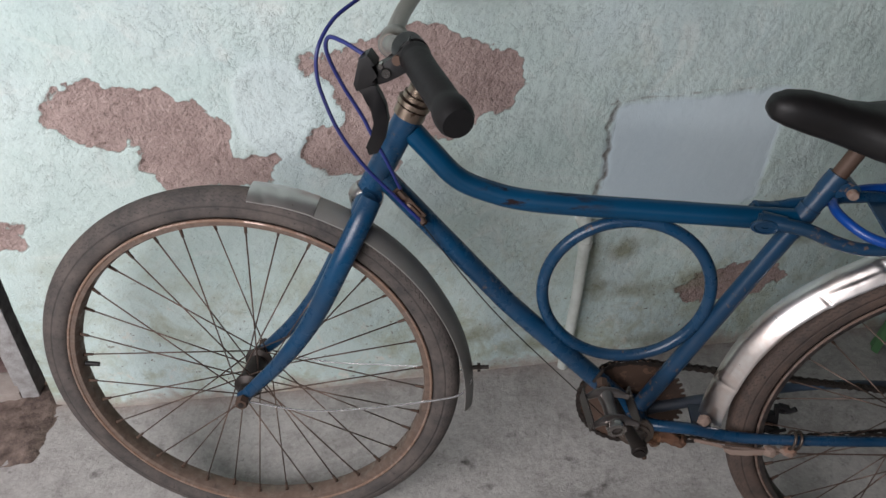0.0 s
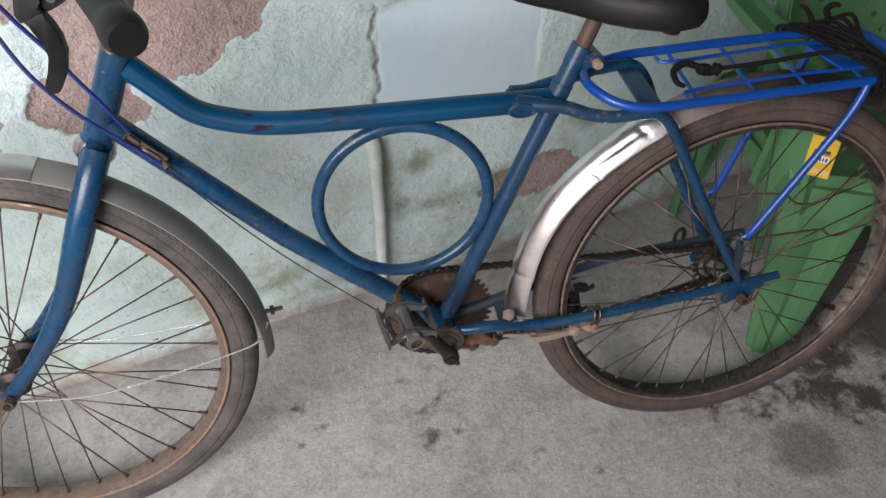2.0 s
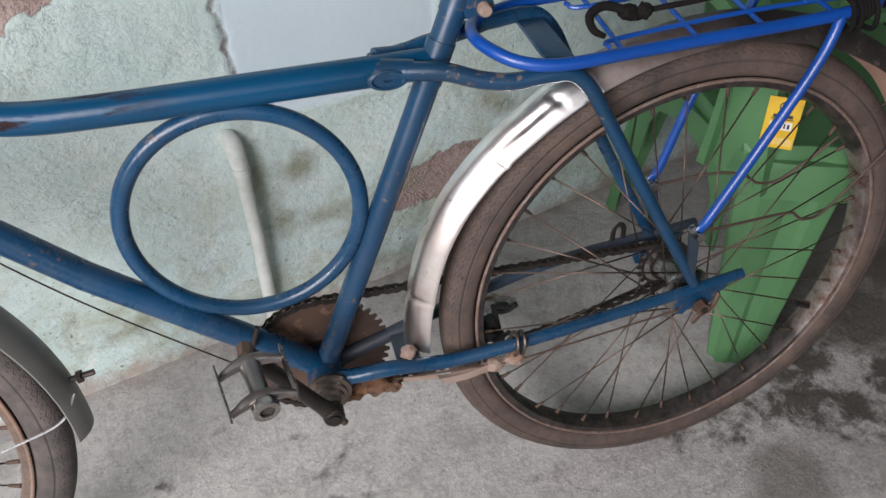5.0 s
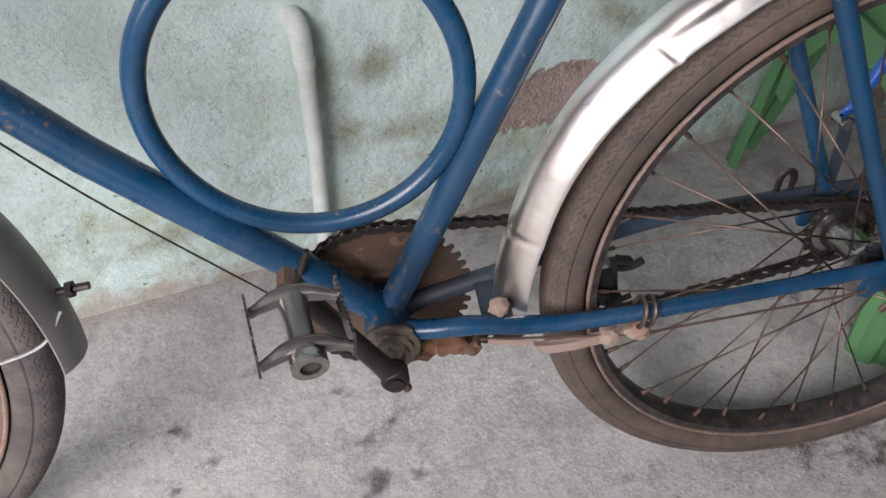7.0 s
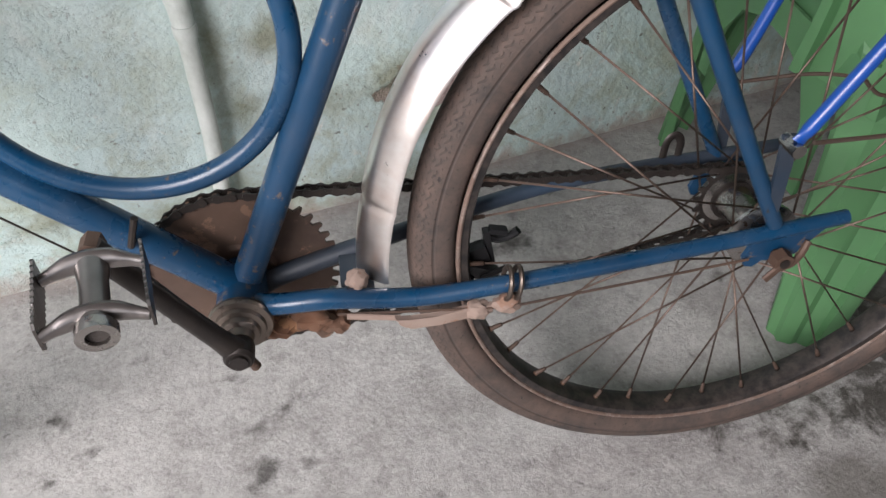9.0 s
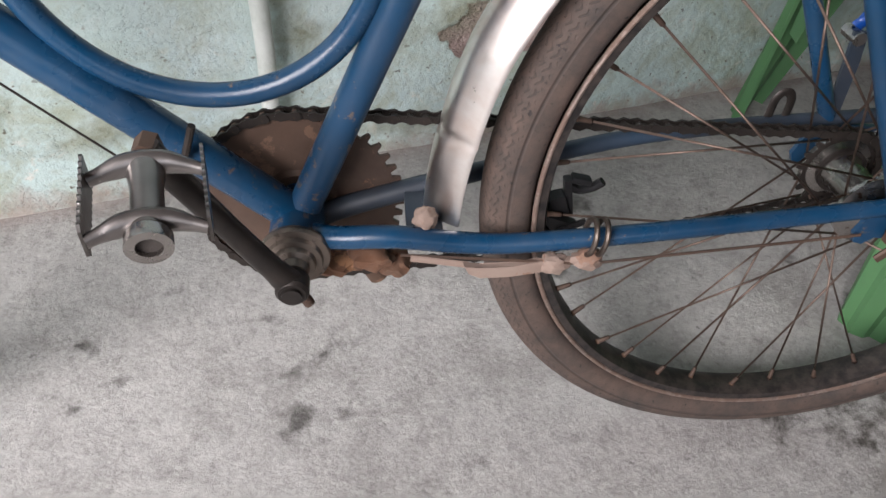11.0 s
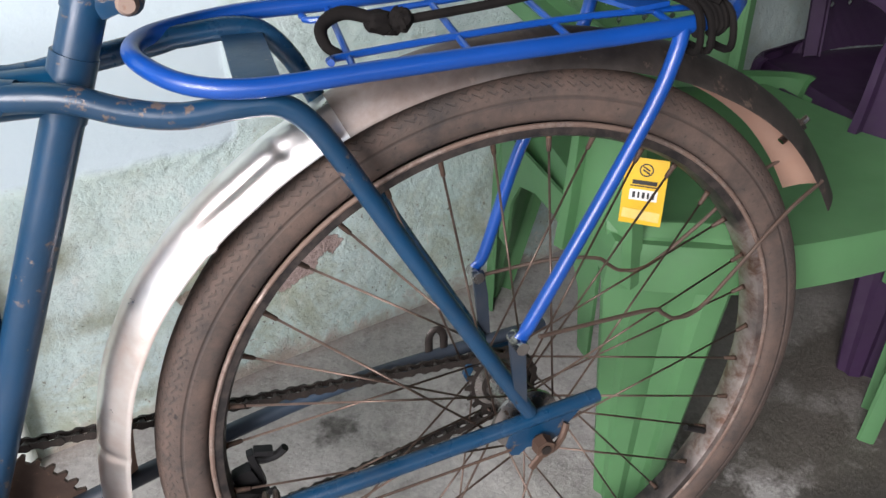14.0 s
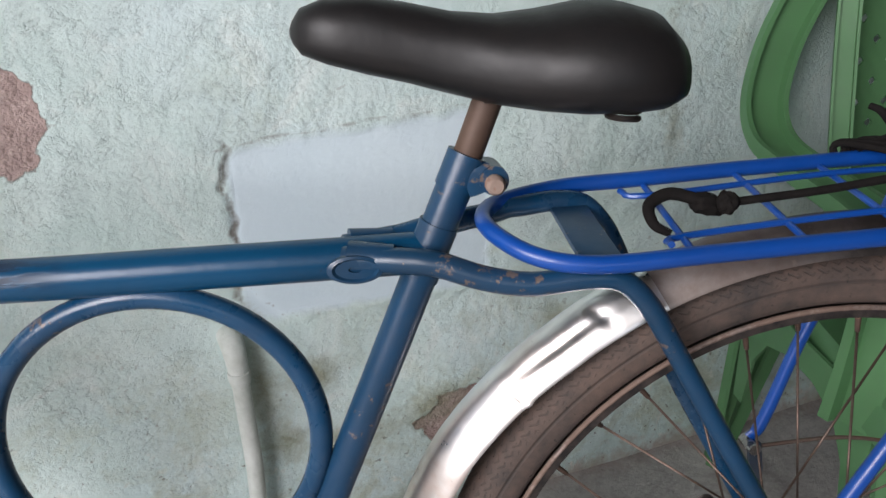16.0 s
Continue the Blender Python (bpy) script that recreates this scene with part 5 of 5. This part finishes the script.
part("sprocket", moved(join(cog(18, SPROCKET - 0.003, SPROCKET + 0.0035, 0.0285, 0.0305), lathe([(0.012, 0.022), (0.022, 0.022), (0.022, 0.040), (0.012, 0.040)], 24)), Matrix.Translation(P(0, 0))), GREASE, rear_wheel)


def chain_links():
    """A roller chain round both cogs, link by link."""
    chain = empty_part("chain", bicycle, "dry greasy roller chain")
    big, small, a, b = 0.0875, SPROCKET, P(-0.484, -0.042), P(0, 0)
    d = Vector((b.x - a.x, b.z - a.z))
    alpha, span = math.atan2(d.y, d.x), d.length
    tilt = math.asin((big - small) / span)
    line = []
    hi, lo = alpha + math.pi / 2 - tilt, alpha - math.pi / 2 + tilt
    for k in range(200):
        t = hi + (2 * math.pi - (hi - lo)) * k / 199
        line.append((a.x + big * math.cos(t), a.z + big * math.sin(t)))
    for k in range(1, 60):  # the slack lower run
        t = k / 60
        p0, p1 = (a.x + big * math.cos(lo), a.z + big * math.sin(lo)), (b.x + small * math.cos(lo), b.z + small * math.sin(lo))
        line.append((p0[0] + (p1[0] - p0[0]) * t, p0[1] + (p1[1] - p0[1]) * t - 0.010 * math.sin(math.pi * t)))
    for k in range(80):
        t = lo + (hi - lo) * k / 79
        line.append((b.x + small * math.cos(t), b.z + small * math.sin(t)))
    line.append((a.x + big * math.cos(hi), a.z + big * math.sin(hi)))
    pts = np.array(line)
    run = np.r_[0, np.cumsum(np.hypot(*np.diff(pts, axis=0).T))]
    count = int(run[-1] // 0.0127) // 2 * 2
    at = np.linspace(0, run[-1], count + 1)
    xs, zs = np.interp(at, run, pts[:, 0]), np.interp(at, run, pts[:, 1])
    meshes = []
    for wide in (0.0048, 0.0032):
        sides = []
        for y in (-wide, wide):
            outline = [(0.0 + 0.0043 * math.cos(t), 0.0043 * math.sin(t)) for t in (math.pi / 2 + math.pi * k / 4 for k in range(5))] + [(0.00635, -0.0028)] + [(0.0127 + 0.0043 * math.cos(t), 0.0043 * math.sin(t)) for t in (-math.pi / 2 + math.pi * k / 4 for k in range(5))] + [(0.00635, 0.0028)]
            sides.append(plate(outline, y - 0.0006, y + 0.0006))
        bm = join(*sides, tube([(0, -0.0052, 0), (0, 0.0052, 0)], 0.0027, 8))
        data = bpy.data.meshes.new("link")
        bm.to_mesh(data)
        bm.free()
        data.materials.append(GREASE)
        meshes.append(data)
    for k in range(count):
        ob = new("link", meshes[k % 2])
        ob.parent = chain
        step = Vector((xs[k + 1] - xs[k], 0, zs[k + 1] - zs[k]))
        ob.matrix_basis = Matrix.Translation((xs[k], 0.0295, zs[k])) @ Matrix.Rotation(-math.atan2(step.z, step.x), 4, "Y")


chain_links()
slot = [P(-0.060 + 0.0080 * math.cos(a), 0.040 + 0.013 * math.sin(a) + 0.006 * math.copysign(1, math.sin(a)), -0.058) for a in (2 * math.pi * (k + 0.5) / 24 for k in range(24))]
part("chain_guard_bracket", join(tube(slot, 0.0042, 8, closed=True, flat=0.4), tube([P(-0.072, 0.020, -0.058), P(-0.048, 0.022, -0.058)], 0.006, 8, flat=0.4)), GREASE, bicycle, "slotted dark bracket on the chain stay")
part("rear_brake", join(block((0.050, 0.012, 0.014), P(-0.268, -0.04, 0.0), (0, 20, 0), 0.003), block((0.007, 0.010, 0.040), P(-0.252, -0.022, -0.012), (0, -12, 0), 0.002), block((0.018, 0.010, 0.006), P(-0.244, -0.004, -0.012), (0, 12, 0), 0.002), tube([P(-0.262, -0.046, 0.008), P(-0.238, -0.034, 0.008)], 0.003, 8), block((0.03, 0.03, 0.02), P(-0.285, -0.045, -0.005), (0, 30, 0), 0.005), block((0.020, 0.014, 0.024), P(-0.262, -0.030, -0.010), (0, -20, 0), 0.004), tube(glide([P(-0.254, -0.010, -0.012), P(-0.244, -0.016, -0.014), P(-0.232, -0.014, -0.014), P(-0.224, -0.006, -0.012)], 4), 0.0042, 8)), BLACK, bicycle, "black brake stirrup inside the rear rim")
for at, size, seed in ((P(-0.452, -0.070, 0.012), (0.028, 0.022, 0.012), 1.0), (P(-0.425, -0.066, 0.020), (0.020, 0.012, 0.010), 5.0), (P(-0.402, -0.084, 0.004), (0.015, 0.016, 0.013), 9.0)):
    part("rust_lump", rust_lump(at, size, seed), RUST_ORANGE, bicycle, "orange-brown caked rust under the bracket")
part("axle_tensioner", join(tube(glide([P(-0.006, -0.004, 0.068), P(0.008, -0.006, 0.072), P(0.020, 0.002, 0.068), P(0.026, 0.014, 0.064)], 4), 0.0034, 8), tube([P(-0.014, -0.018, 0.076), P(0.006, 0.004, 0.074)], 0.0042, 8, flat=0.6)), RUST, bicycle, "rusty chain tensioner")

# luggage rack
rack = empty_part("luggage_rack", bicycle, "bright blue tubular luggage rack")
loop_line = glide([P(0.132, 0.373, 0.061), P(0.070, 0.367, 0.064), P(-0.060, 0.360, 0.064), P(-0.144, 0.355, 0.063), P(-0.217, 0.350, 0.060), P(-0.258, 0.353, 0.048), P(-0.284, 0.362, 0.020), P(-0.287, 0.366, -0.015), P(-0.268, 0.369, -0.044), P(-0.215, 0.375, -0.060), P(-0.150, 0.378, -0.064), P(-0.060, 0.384, -0.064), P(0.055, 0.390, -0.064), P(0.118, 0.393, -0.061), P(0.142, 0.394, -0.044), P(0.152, 0.389, 0.0), P(0.150, 0.380, 0.046)], 5)
part("rail", tube(loop_line, 0.0067, 14, closed=True), RACK_BLUE, rack)
for u, v in ((-0.150, 0.364), (-0.072, 0.371), (0.002, 0.375), (0.085, 0.379)):
    part("rung", tube([P(u - 0.004, v - 0.008, 0.062), P(u + 0.004, v + 0.010, -0.062)], 0.0026, 8), RACK_BLUE, rack)
for w in (0.038, -0.036):
    part("rung", tube(glide([P(-0.168, 0.366 - w * 0.14, w + math.copysign(0.018, w)), P(-0.150, 0.366 - w * 0.14, w), P(0.0, 0.379 - w * 0.14, w), P(0.115, 0.382 - w * 0.14, w)], 4), 0.0026, 8), RACK_BLUE, rack)
part("rear_plate", block((0.030, 0.09, 0.004), P(0.075, 0.380), (0, -6, 0), 0.001), RACK_BLUE, rack)
for side in (1, -1):
    du, dv = (0.0, 0.0) if side > 0 else (0.016, -0.012)
    strut = glide([P(0.090, 0.381 - side * 0.012, side * 0.064), P(0.084, 0.350, side * 0.068), P(0.069, 0.312, side * 0.070), P(0.029, 0.236, side * 0.072), P(-0.019 + du, 0.146 + dv, side * 0.072), P(-0.030 + du, 0.126 + dv, side * 0.072)], 5)
    part("strut", tube(strut, [0.0060] * (len(strut) - 4) + [0.0060, 0.0058, 0.0064, 0.0068], 12, flat=[1.0] * (len(strut) - 4) + [0.8, 0.55, 0.45, 0.45]), RACK_BLUE, rack)
    part("strut_bolt", tube([P(-0.031 + du, 0.121 + dv, side * 0.058), P(-0.031 + du, 0.121 + dv, side * 0.080)], 0.0062, 8), STEEL, rack)

# ---- chairs ----


def ribbon(points, wide, thick, across):
    """A rounded flat band along a line; across: the direction of its width at each point."""
    line = [Vector(p) for p in points]
    n = len(line)
    wides = [wide] * n if isinstance(wide, (int, float)) else list(wide)
    sections = [(-0.5, -0.5), (-0.5, 0.25), (-0.36, 0.5), (0.36, 0.5), (0.5, 0.25), (0.5, -0.5), (0.38, -0.5), (0.36, 0.05), (-0.36, 0.05), (-0.38, -0.5)]
    bm, rings = bmesh.new(), []
    for i, p in enumerate(line):
        ahead = (line[min(i + 1, n - 1)] - line[max(i - 1, 0)]).normalized()
        a = Vector(across[i] if isinstance(across, list) else across)
        a = (a - ahead * a.dot(ahead)).normalized()
        up = a.cross(ahead)
        rings.append([bm.verts.new(p + a * (s * wides[i]) + up * (t * thick)) for s, t in sections])
    for a, b in zip(rings, rings[1:]):
        for k in range(len(a)):
            bm.faces.new((a[k], a[(k + 1) % len(a)], b[(k + 1) % len(a)], b[k]))
    bm.faces.new(rings[0][::-1])
    bm.faces.new(rings[-1])
    return bm


def lattice_back(m):
    """The moulded back: a curved sheet with a diamond lattice of small holes, with raised side ribs."""
    cols, rows, thick = 48, 62, 0.004
    verts, faces, index = [], [], {}

    def at(i, j, layer):
        key = (i, j, layer)
        if key not in index:
            di, dj = (3 - i % 8, 3 - j % 8) if i % 8 in (2, 3, 4) and j % 8 in (2, 3, 4) else ((7 - i) % 8, (7 - j) % 8)
            di, dj = (x - 8 if x > 4 else x for x in (di, dj))
            pinch = 0.46 if abs(di) == 1 and abs(dj) == 1 and 8 < j < rows - 7 and abs(i / cols * 2 - 1) < 0.84 else 0.0
            s, t = (i + pinch * di) / cols * 2 - 1, (j + pinch * dj) / rows
            half = 0.140 + 0.036 * t - 0.010 * t * t
            z = 0.405 + 0.455 * t
            y = 0.215 + 0.085 * t - 0.030 * (s * s) + 0.010 * math.sin(t * 3)
            weave = 0.0010 * math.sin(i * math.pi / 2.0 + j * math.pi / 2.0) * (abs(s) < 0.84)
            index[key] = len(verts)
            verts.append(m @ Vector((half * s, y + weave + layer * thick, z)))
        return index[key]

    def hole(i, j):
        s = (i + 0.5) / cols * 2 - 1
        if abs(s) > 0.80 or j < 8 or j > rows - 7:
            return False
        return (i % 8 in (2, 3) and j % 8 in (2, 3)) or (i % 8 in (6, 7) and j % 8 in (6, 7))

    for i in range(cols):
        for j in range(rows):
            if hole(i, j):
                continue
            for layer in (0, 1):
                quad = [at(i, j, layer), at(i + 1, j, layer), at(i + 1, j + 1, layer), at(i, j + 1, layer)]
                faces.append(quad if layer == 0 else quad[::-1])
            for di, dj, a, b in ((-1, 0, (0, 1), (0, 0)), (1, 0, (1, 0), (1, 1)), (0, -1, (0, 0), (1, 0)), (0, 1, (1, 1), (0, 1))):
                p, q = i + di, j + dj
                if p < 0 or q < 0 or p >= cols or q >= rows or hole(p, q):
                    faces.append([at(i + b[0], j + b[1], 0), at(i + a[0], j + a[1], 0), at(i + a[0], j + a[1], 1), at(i + b[0], j + b[1], 1)])
    bm = bmesh.new()
    vs = [bm.verts.new(v) for v in verts]
    for f in faces:
        bm.faces.new([vs[k] for k in f])
    return bm


def seat_sheet():
    """The dished seat with a turned-down apron."""
    bm = bmesh.new()
    cols, rows = 24, 22
    grid = []
    for j in range(rows + 1):
        t = j / rows
        row = []
        for i in range(cols + 1):
            s = i / cols * 2 - 1
            half = 0.284 - 0.060 * t
            y = -0.222 + 0.440 * t - 0.022 * (1 - s * s) * (1 - t) ** 2 + 0.075 * max(0.0, abs(s) - 0.35) ** 1.5 * (1 - t) ** 3
            z = 0.418 - 0.018 * t - 0.014 * (1 - s * s) * math.sin(math.pi * min(1, t + 0.1)) - 0.006 * (1 - t) ** 6
            row.append(Vector((half * s, y, z)))
        grid.append(row)
    layers = []
    for drop in (0.0, 0.004):
        layers.append([[bm.verts.new(p - Vector((0, 0, drop))) for p in row] for row in grid])
    for k, layer in enumerate(layers):
        for a, b in zip(layer, layer[1:]):
            for i in range(cols):
                quad = (a[i], a[i + 1], b[i + 1], b[i])
                bm.faces.new(quad if k == 0 else quad[::-1])
    rim = [(0, i) for i in range(cols + 1)] + [(j, cols) for j in range(1, rows + 1)] + [(rows, i) for i in range(cols - 1, -1, -1)] + [(j, 0) for j in range(rows - 1, 0, -1)]
    centre = Vector((0, -0.03, 0.4))
    low = []
    for j, i in rim:
        p = grid[j][i]
        out = Vector((p.x - centre.x, p.y - centre.y, 0)).normalized()
        low.append((bm.verts.new(p + out * 0.007 - Vector((0, 0, 0.008))), bm.verts.new(p + out * 0.010 - Vector((0, 0, 0.058 if j == 0 else 0.045))), bm.verts.new(p + out * 0.006 - Vector((0, 0, 0.058 if j == 0 else 0.045)))))
    n = len(rim)
    for k in range(n):
        a, b = rim[k], rim[(k + 1) % n]
        ta, tb = layers[0][a[0]][a[1]], layers[0][b[0]][b[1]]
        ua, ub = layers[1][a[0]][a[1]], layers[1][b[0]][b[1]]
        p, q = low[k], low[(k + 1) % n]
        bm.faces.new((ta, p[0], q[0], tb))
        bm.faces.new((p[0], p[1], q[1], q[0]))
        bm.faces.new((p[1], p[2], q[2], q[1]))
        bm.faces.new((p[2], ua, ub, q[2]))
    return bm


def leg_shell(front, side):
    """A tapering fluted corner leg whose face stands diagonally, splayed outward, with folded edges."""
    way = 1 if front else -1
    low, high = ((0.200, -0.270), (0.264, -0.220)), ((0.133, -0.233), (0.290, -0.178))
    if front and side > 0:
        high = (0.228, -0.232), (0.288, -0.168)
    levels = [0.0, 0.05, 0.12, 0.20, 0.28, 0.34, 0.385, 0.415, 0.428]
    flutes = [(0.0, 0.022), (0.02, 0.006), (0.05, 0.002), (0.22, 0.0), (0.28, 0.010), (0.47, 0.011), (0.56, 0.003), (0.78, 0.0), (0.84, 0.008), (0.97, 0.012), (0.99, 0.014), (1.0, 0.026)]
    bm, rings = bmesh.new(), []
    for z in levels:
        t = z / 0.40
        (ax, ay), (bx, by) = (tuple(p + (q - p) * t for p, q in zip(a, b)) for a, b in zip(low, high))
        a, b = Vector((side * ax, way * ay)), Vector((side * bx, way * by))
        inward = Vector((-side * abs(b.y - a.y), way * abs(b.x - a.x))).normalized()
        fade = 1.0 if z < 0.36 else max(0.05, (0.43 - z) / 0.07)
        back = inward * (0.012 if z > 0.42 else 0.002 if z > 0.41 else 0.0)
        outer = [a + back + (b - a) * s + inward * (d * (fade if 0.03 < s < 0.97 else 1.0)) for s, d in flutes]
        inner = [p + inward * 0.0045 + (b - a) * (0.5 - s) * 0.05 for p, (s, d) in zip(outer, flutes)][::-1]
        rings.append([bm.verts.new((p.x, p.y, z)) for p in outer + inner])
    n = len(rings[0])
    for a, b in zip(rings, rings[1:]):
        for k in range(n):
            bm.faces.new((a[k], a[(k + 1) % n], b[(k + 1) % n], b[k]))
    bm.faces.new(rings[0][::-1])
    bm.faces.new(rings[-1])
    return bm


def side_arch(side):
    """The panel under the arm that joins a front leg to a rear leg, cut to an arch."""
    outline = [(-0.150, 0.395), (-0.150, 0.20), (-0.125, 0.20), (-0.110, 0.29), (-0.080, 0.335), (-0.03, 0.352), (0.03, 0.352), (0.080, 0.335), (0.110, 0.29), (0.125, 0.20), (0.150, 0.20), (0.150, 0.395)]
    bm = plate(outline, -0.0025, 0.0025)
    for v in bm.verts:
        y, off, z = v.co.x, v.co.y, v.co.z
        v.co = Vector((side * (0.266 + 0.06 * (z - 0.2) + off), y - 0.0 * z, z))
    return bm


def plastic_chair(material, label):
    chair = tagged(new("plastic_chair"), label, "chair", "plastic armchairs")
    part("seat", seat_sheet(), material, chair)
    part("backrest", lattice_back(Matrix.Identity(4)), material, chair, "moulded back with a lattice of diamond holes", True, 60)
    for side in (-1, 1):
        arm = glide([(side * 0.280, -0.150, 0.36), (side * 0.286, -0.150, 0.44), (side * 0.290, -0.142, 0.53), (side * 0.290, -0.120, 0.578), (side * 0.289, -0.070, 0.594), (side * 0.286, 0.06, 0.598), (side * 0.282, 0.16, 0.606), (side * 0.272, 0.220, 0.645), (side * 0.246, 0.258, 0.715), (side * 0.205, 0.282, 0.790), (side * 0.165, 0.292, 0.835)], 5)
        across = []
        for p in arm:
            t = min(1.0, max(0.0, (p.z - 0.52) / 0.09))
            across.append(Vector((side * 1.0, 0.0, 0.0)) * t + Vector((side * 0.35, 0.9, 0)) * (1 - t))
        widths = [0.118 - 0.058 * min(1, k / 16) for k in range(len(arm))]
        part("armrest", ribbon(arm, widths, 0.026, across), material, chair, "", True, 30)
        for front in (True, False):
            part("leg", leg_shell(front, side), material, chair, "", True, 30)
        rib = glide([(side * 0.144, 0.176, 0.41), (side * 0.148, 0.194, 0.52), (side * 0.158, 0.219, 0.66), (side * 0.162, 0.247, 0.80), (side * 0.130, 0.282, 0.862)], 6)
        part("side_rib", ribbon(rib, 0.030, 0.016, Vector((side * 0.9, 0.45, 0))), material, chair, "", True, 30)
        part("side_panel", side_arch(side), material, chair, "", True, 30)
    part("top_rail", ribbon(glide([(-0.165, 0.292, 0.835), (-0.09, 0.302, 0.866), (0, 0.306, 0.876), (0.09, 0.302, 0.866), (0.165, 0.292, 0.835)], 6), 0.034, 0.024, Vector((0, 0.3, 1))), material, chair, "", True, 30)
    return chair


green_chair = plastic_chair(GREEN, "green plastic armchair with a lattice back beside the bicycle")
green_chair.matrix_world = pose(1.463, 0.862, 0.0, 0, 0, -16.0)
purple_chair = plastic_chair(PURPLE, "dark purple plastic armchair standing beside the green one")
purple_chair.matrix_world = pose(2.00, 0.805, 0.0, 0, 0, -17.0)


def price_tag():
    tag = tagged(new("price_tag"), "yellow card tag hung on the green chair", "tag")
    tag.matrix_world = pose(1.139, 0.742, 0.487, -6, -4, -55) @ Matrix.Scale(0.84, 4)
    part("card", block((0.052, 0.0012, 0.088), (0, 0, 0), (0, 0, 0), 0.0004), TAG, tag)
    mark = bmesh.new()
    for r in (0.0085,):
        mark = join(mark, moved(lathe([(r, -0.0003), (r - 0.0016, -0.0003), (r - 0.0016, 0.0003), (r, 0.0003)], 28), Matrix.Translation((0, -0.0011, 0.029))))
    part("emblem", join(mark, block((0.010, 0.0006, 0.002), (0, -0.0011, 0.031), (0, 30, 0), 0), block((0.010, 0.0006, 0.002), (0, -0.0011, 0.027), (0, 30, 0), 0)), INK, tag)
    part("name_bar", block((0.030, 0.0006, 0.0055), (0, -0.0011, 0.0125), (0, 0, 0), 0), INK, tag)
    part("small_print", block((0.034, 0.0006, 0.0015), (0, -0.0011, 0.0075), (0, 0, 0), 0), INK, tag)
    part("clear_sleeve", block((0.046, 0.0006, 0.013), (0, -0.0011, -0.031), (0, 3, 0), 0), SLEEVE, tag, "pale shiny sleeve fold")
    label = part("code_label", block((0.034, 0.0006, 0.014), (0, -0.0011, -0.004), (0, 0, 0), 0), LABEL, tag)
    for k in range(5):
        part("code_bar", block((0.0026 if k % 2 else 0.0036, 0.0006, 0.008), (-0.0115 + k * 0.0058, -0.0017, -0.004), (0, 0, 0), 0), INK, label)


price_tag()


# ---- the elastic cord on the rack ----
def elastic_cord():
    cord = tagged(new("elastic_cord"), "grey elastic luggage cord with hooks wound over the rack", "cord")
    cord.matrix_world = BIKE
    rng = random.Random(4)
    part("strand", tube(glide([P(-0.112, 0.374, 0.006), P(-0.04, 0.384, 0.016), P(0.04, 0.398, 0.028), P(0.088, 0.398, 0.044), P(0.115, 0.386, 0.070)], 6), 0.0034, 8), CORD, cord)
    for k in range(7):
        du = 0.0035 * k + rng.uniform(-0.006, 0.006)
        lift = rng.uniform(0.0, 0.007)
        line = [P(0.030 + du, 0.386, -0.072), P(0.028 + du, 0.402 + lift * 0.5, -0.066), P(0.058 + du + rng.uniform(-0.016, 0.016), 0.400 + lift, -0.022), P(0.084 + du + rng.uniform(-0.010, 0.010), 0.392 + lift, 0.026), P(0.098 + du, 0.383 + lift * 0.5, 0.062), P(0.102 + du, 0.370, 0.0715)] + ([P(0.106 + du, 0.350, 0.067), P(0.100 + du, 0.352, 0.050)] if k % 3 == 0 else [P(0.101 + du, 0.362, 0.066)])
        part("strand", tube(glide(line, 5), 0.0029, 8), CORD, cord)
    for k in range(4):
        line = [P(0.040 + 0.012 * k, 0.398, -0.062), P(0.062 + 0.014 * k, 0.416 + 0.004 * k, -0.03), P(0.098, 0.406, 0.02), P(0.118, 0.388, 0.058), P(0.114 + 0.004 * k, 0.366, 0.068)]
        part("strand", tube(glide(line, 5), 0.0029, 8), CORD, cord)
    part("hook", tube(glide([P(-0.105, 0.374, 0.008), P(-0.126, 0.377, 0.004), P(-0.146, 0.380, -0.006), P(-0.162, 0.372, -0.004), P(-0.161, 0.360, 0.006), P(-0.150, 0.354, 0.012)], 6), resampled([0.0036, 0.0048, 0.0052, 0.0044, 0.0030], 31), 10), CORD, cord, "dusty black plastic hook")
    part("hook_collar", join(rust_lump(P(-0.122, 0.374, 0.004), (0.011, 0.008, 0.008), 2.0), rust_lump(P(-0.108, 0.376, 0.010), (0.008, 0.007, 0.009), 7.0), rust_lump(P(-0.112, 0.369, 0.000), (0.007, 0.009, 0.006), 4.0)), CORD, cord, "knotted cord end")
    part("hook", tube(glide([P(0.062, 0.402, -0.040), P(0.057, 0.418, -0.046), P(0.050, 0.430, -0.054), P(0.044, 0.434, -0.062)], 6), resampled([0.0044, 0.0038, 0.0026], 19), 10), CORD, cord, "dusty black plastic hook")
    part("hook", tube(glide([P(0.078, 0.402, -0.034), P(0.080, 0.418, -0.042), P(0.078, 0.431, -0.048), P(0.085, 0.438, -0.044), P(0.092, 0.437, -0.040)], 6), resampled([0.0044, 0.0040, 0.0048, 0.0026], 25), 10), CORD, cord, "dusty black plastic hook")


elastic_cord()
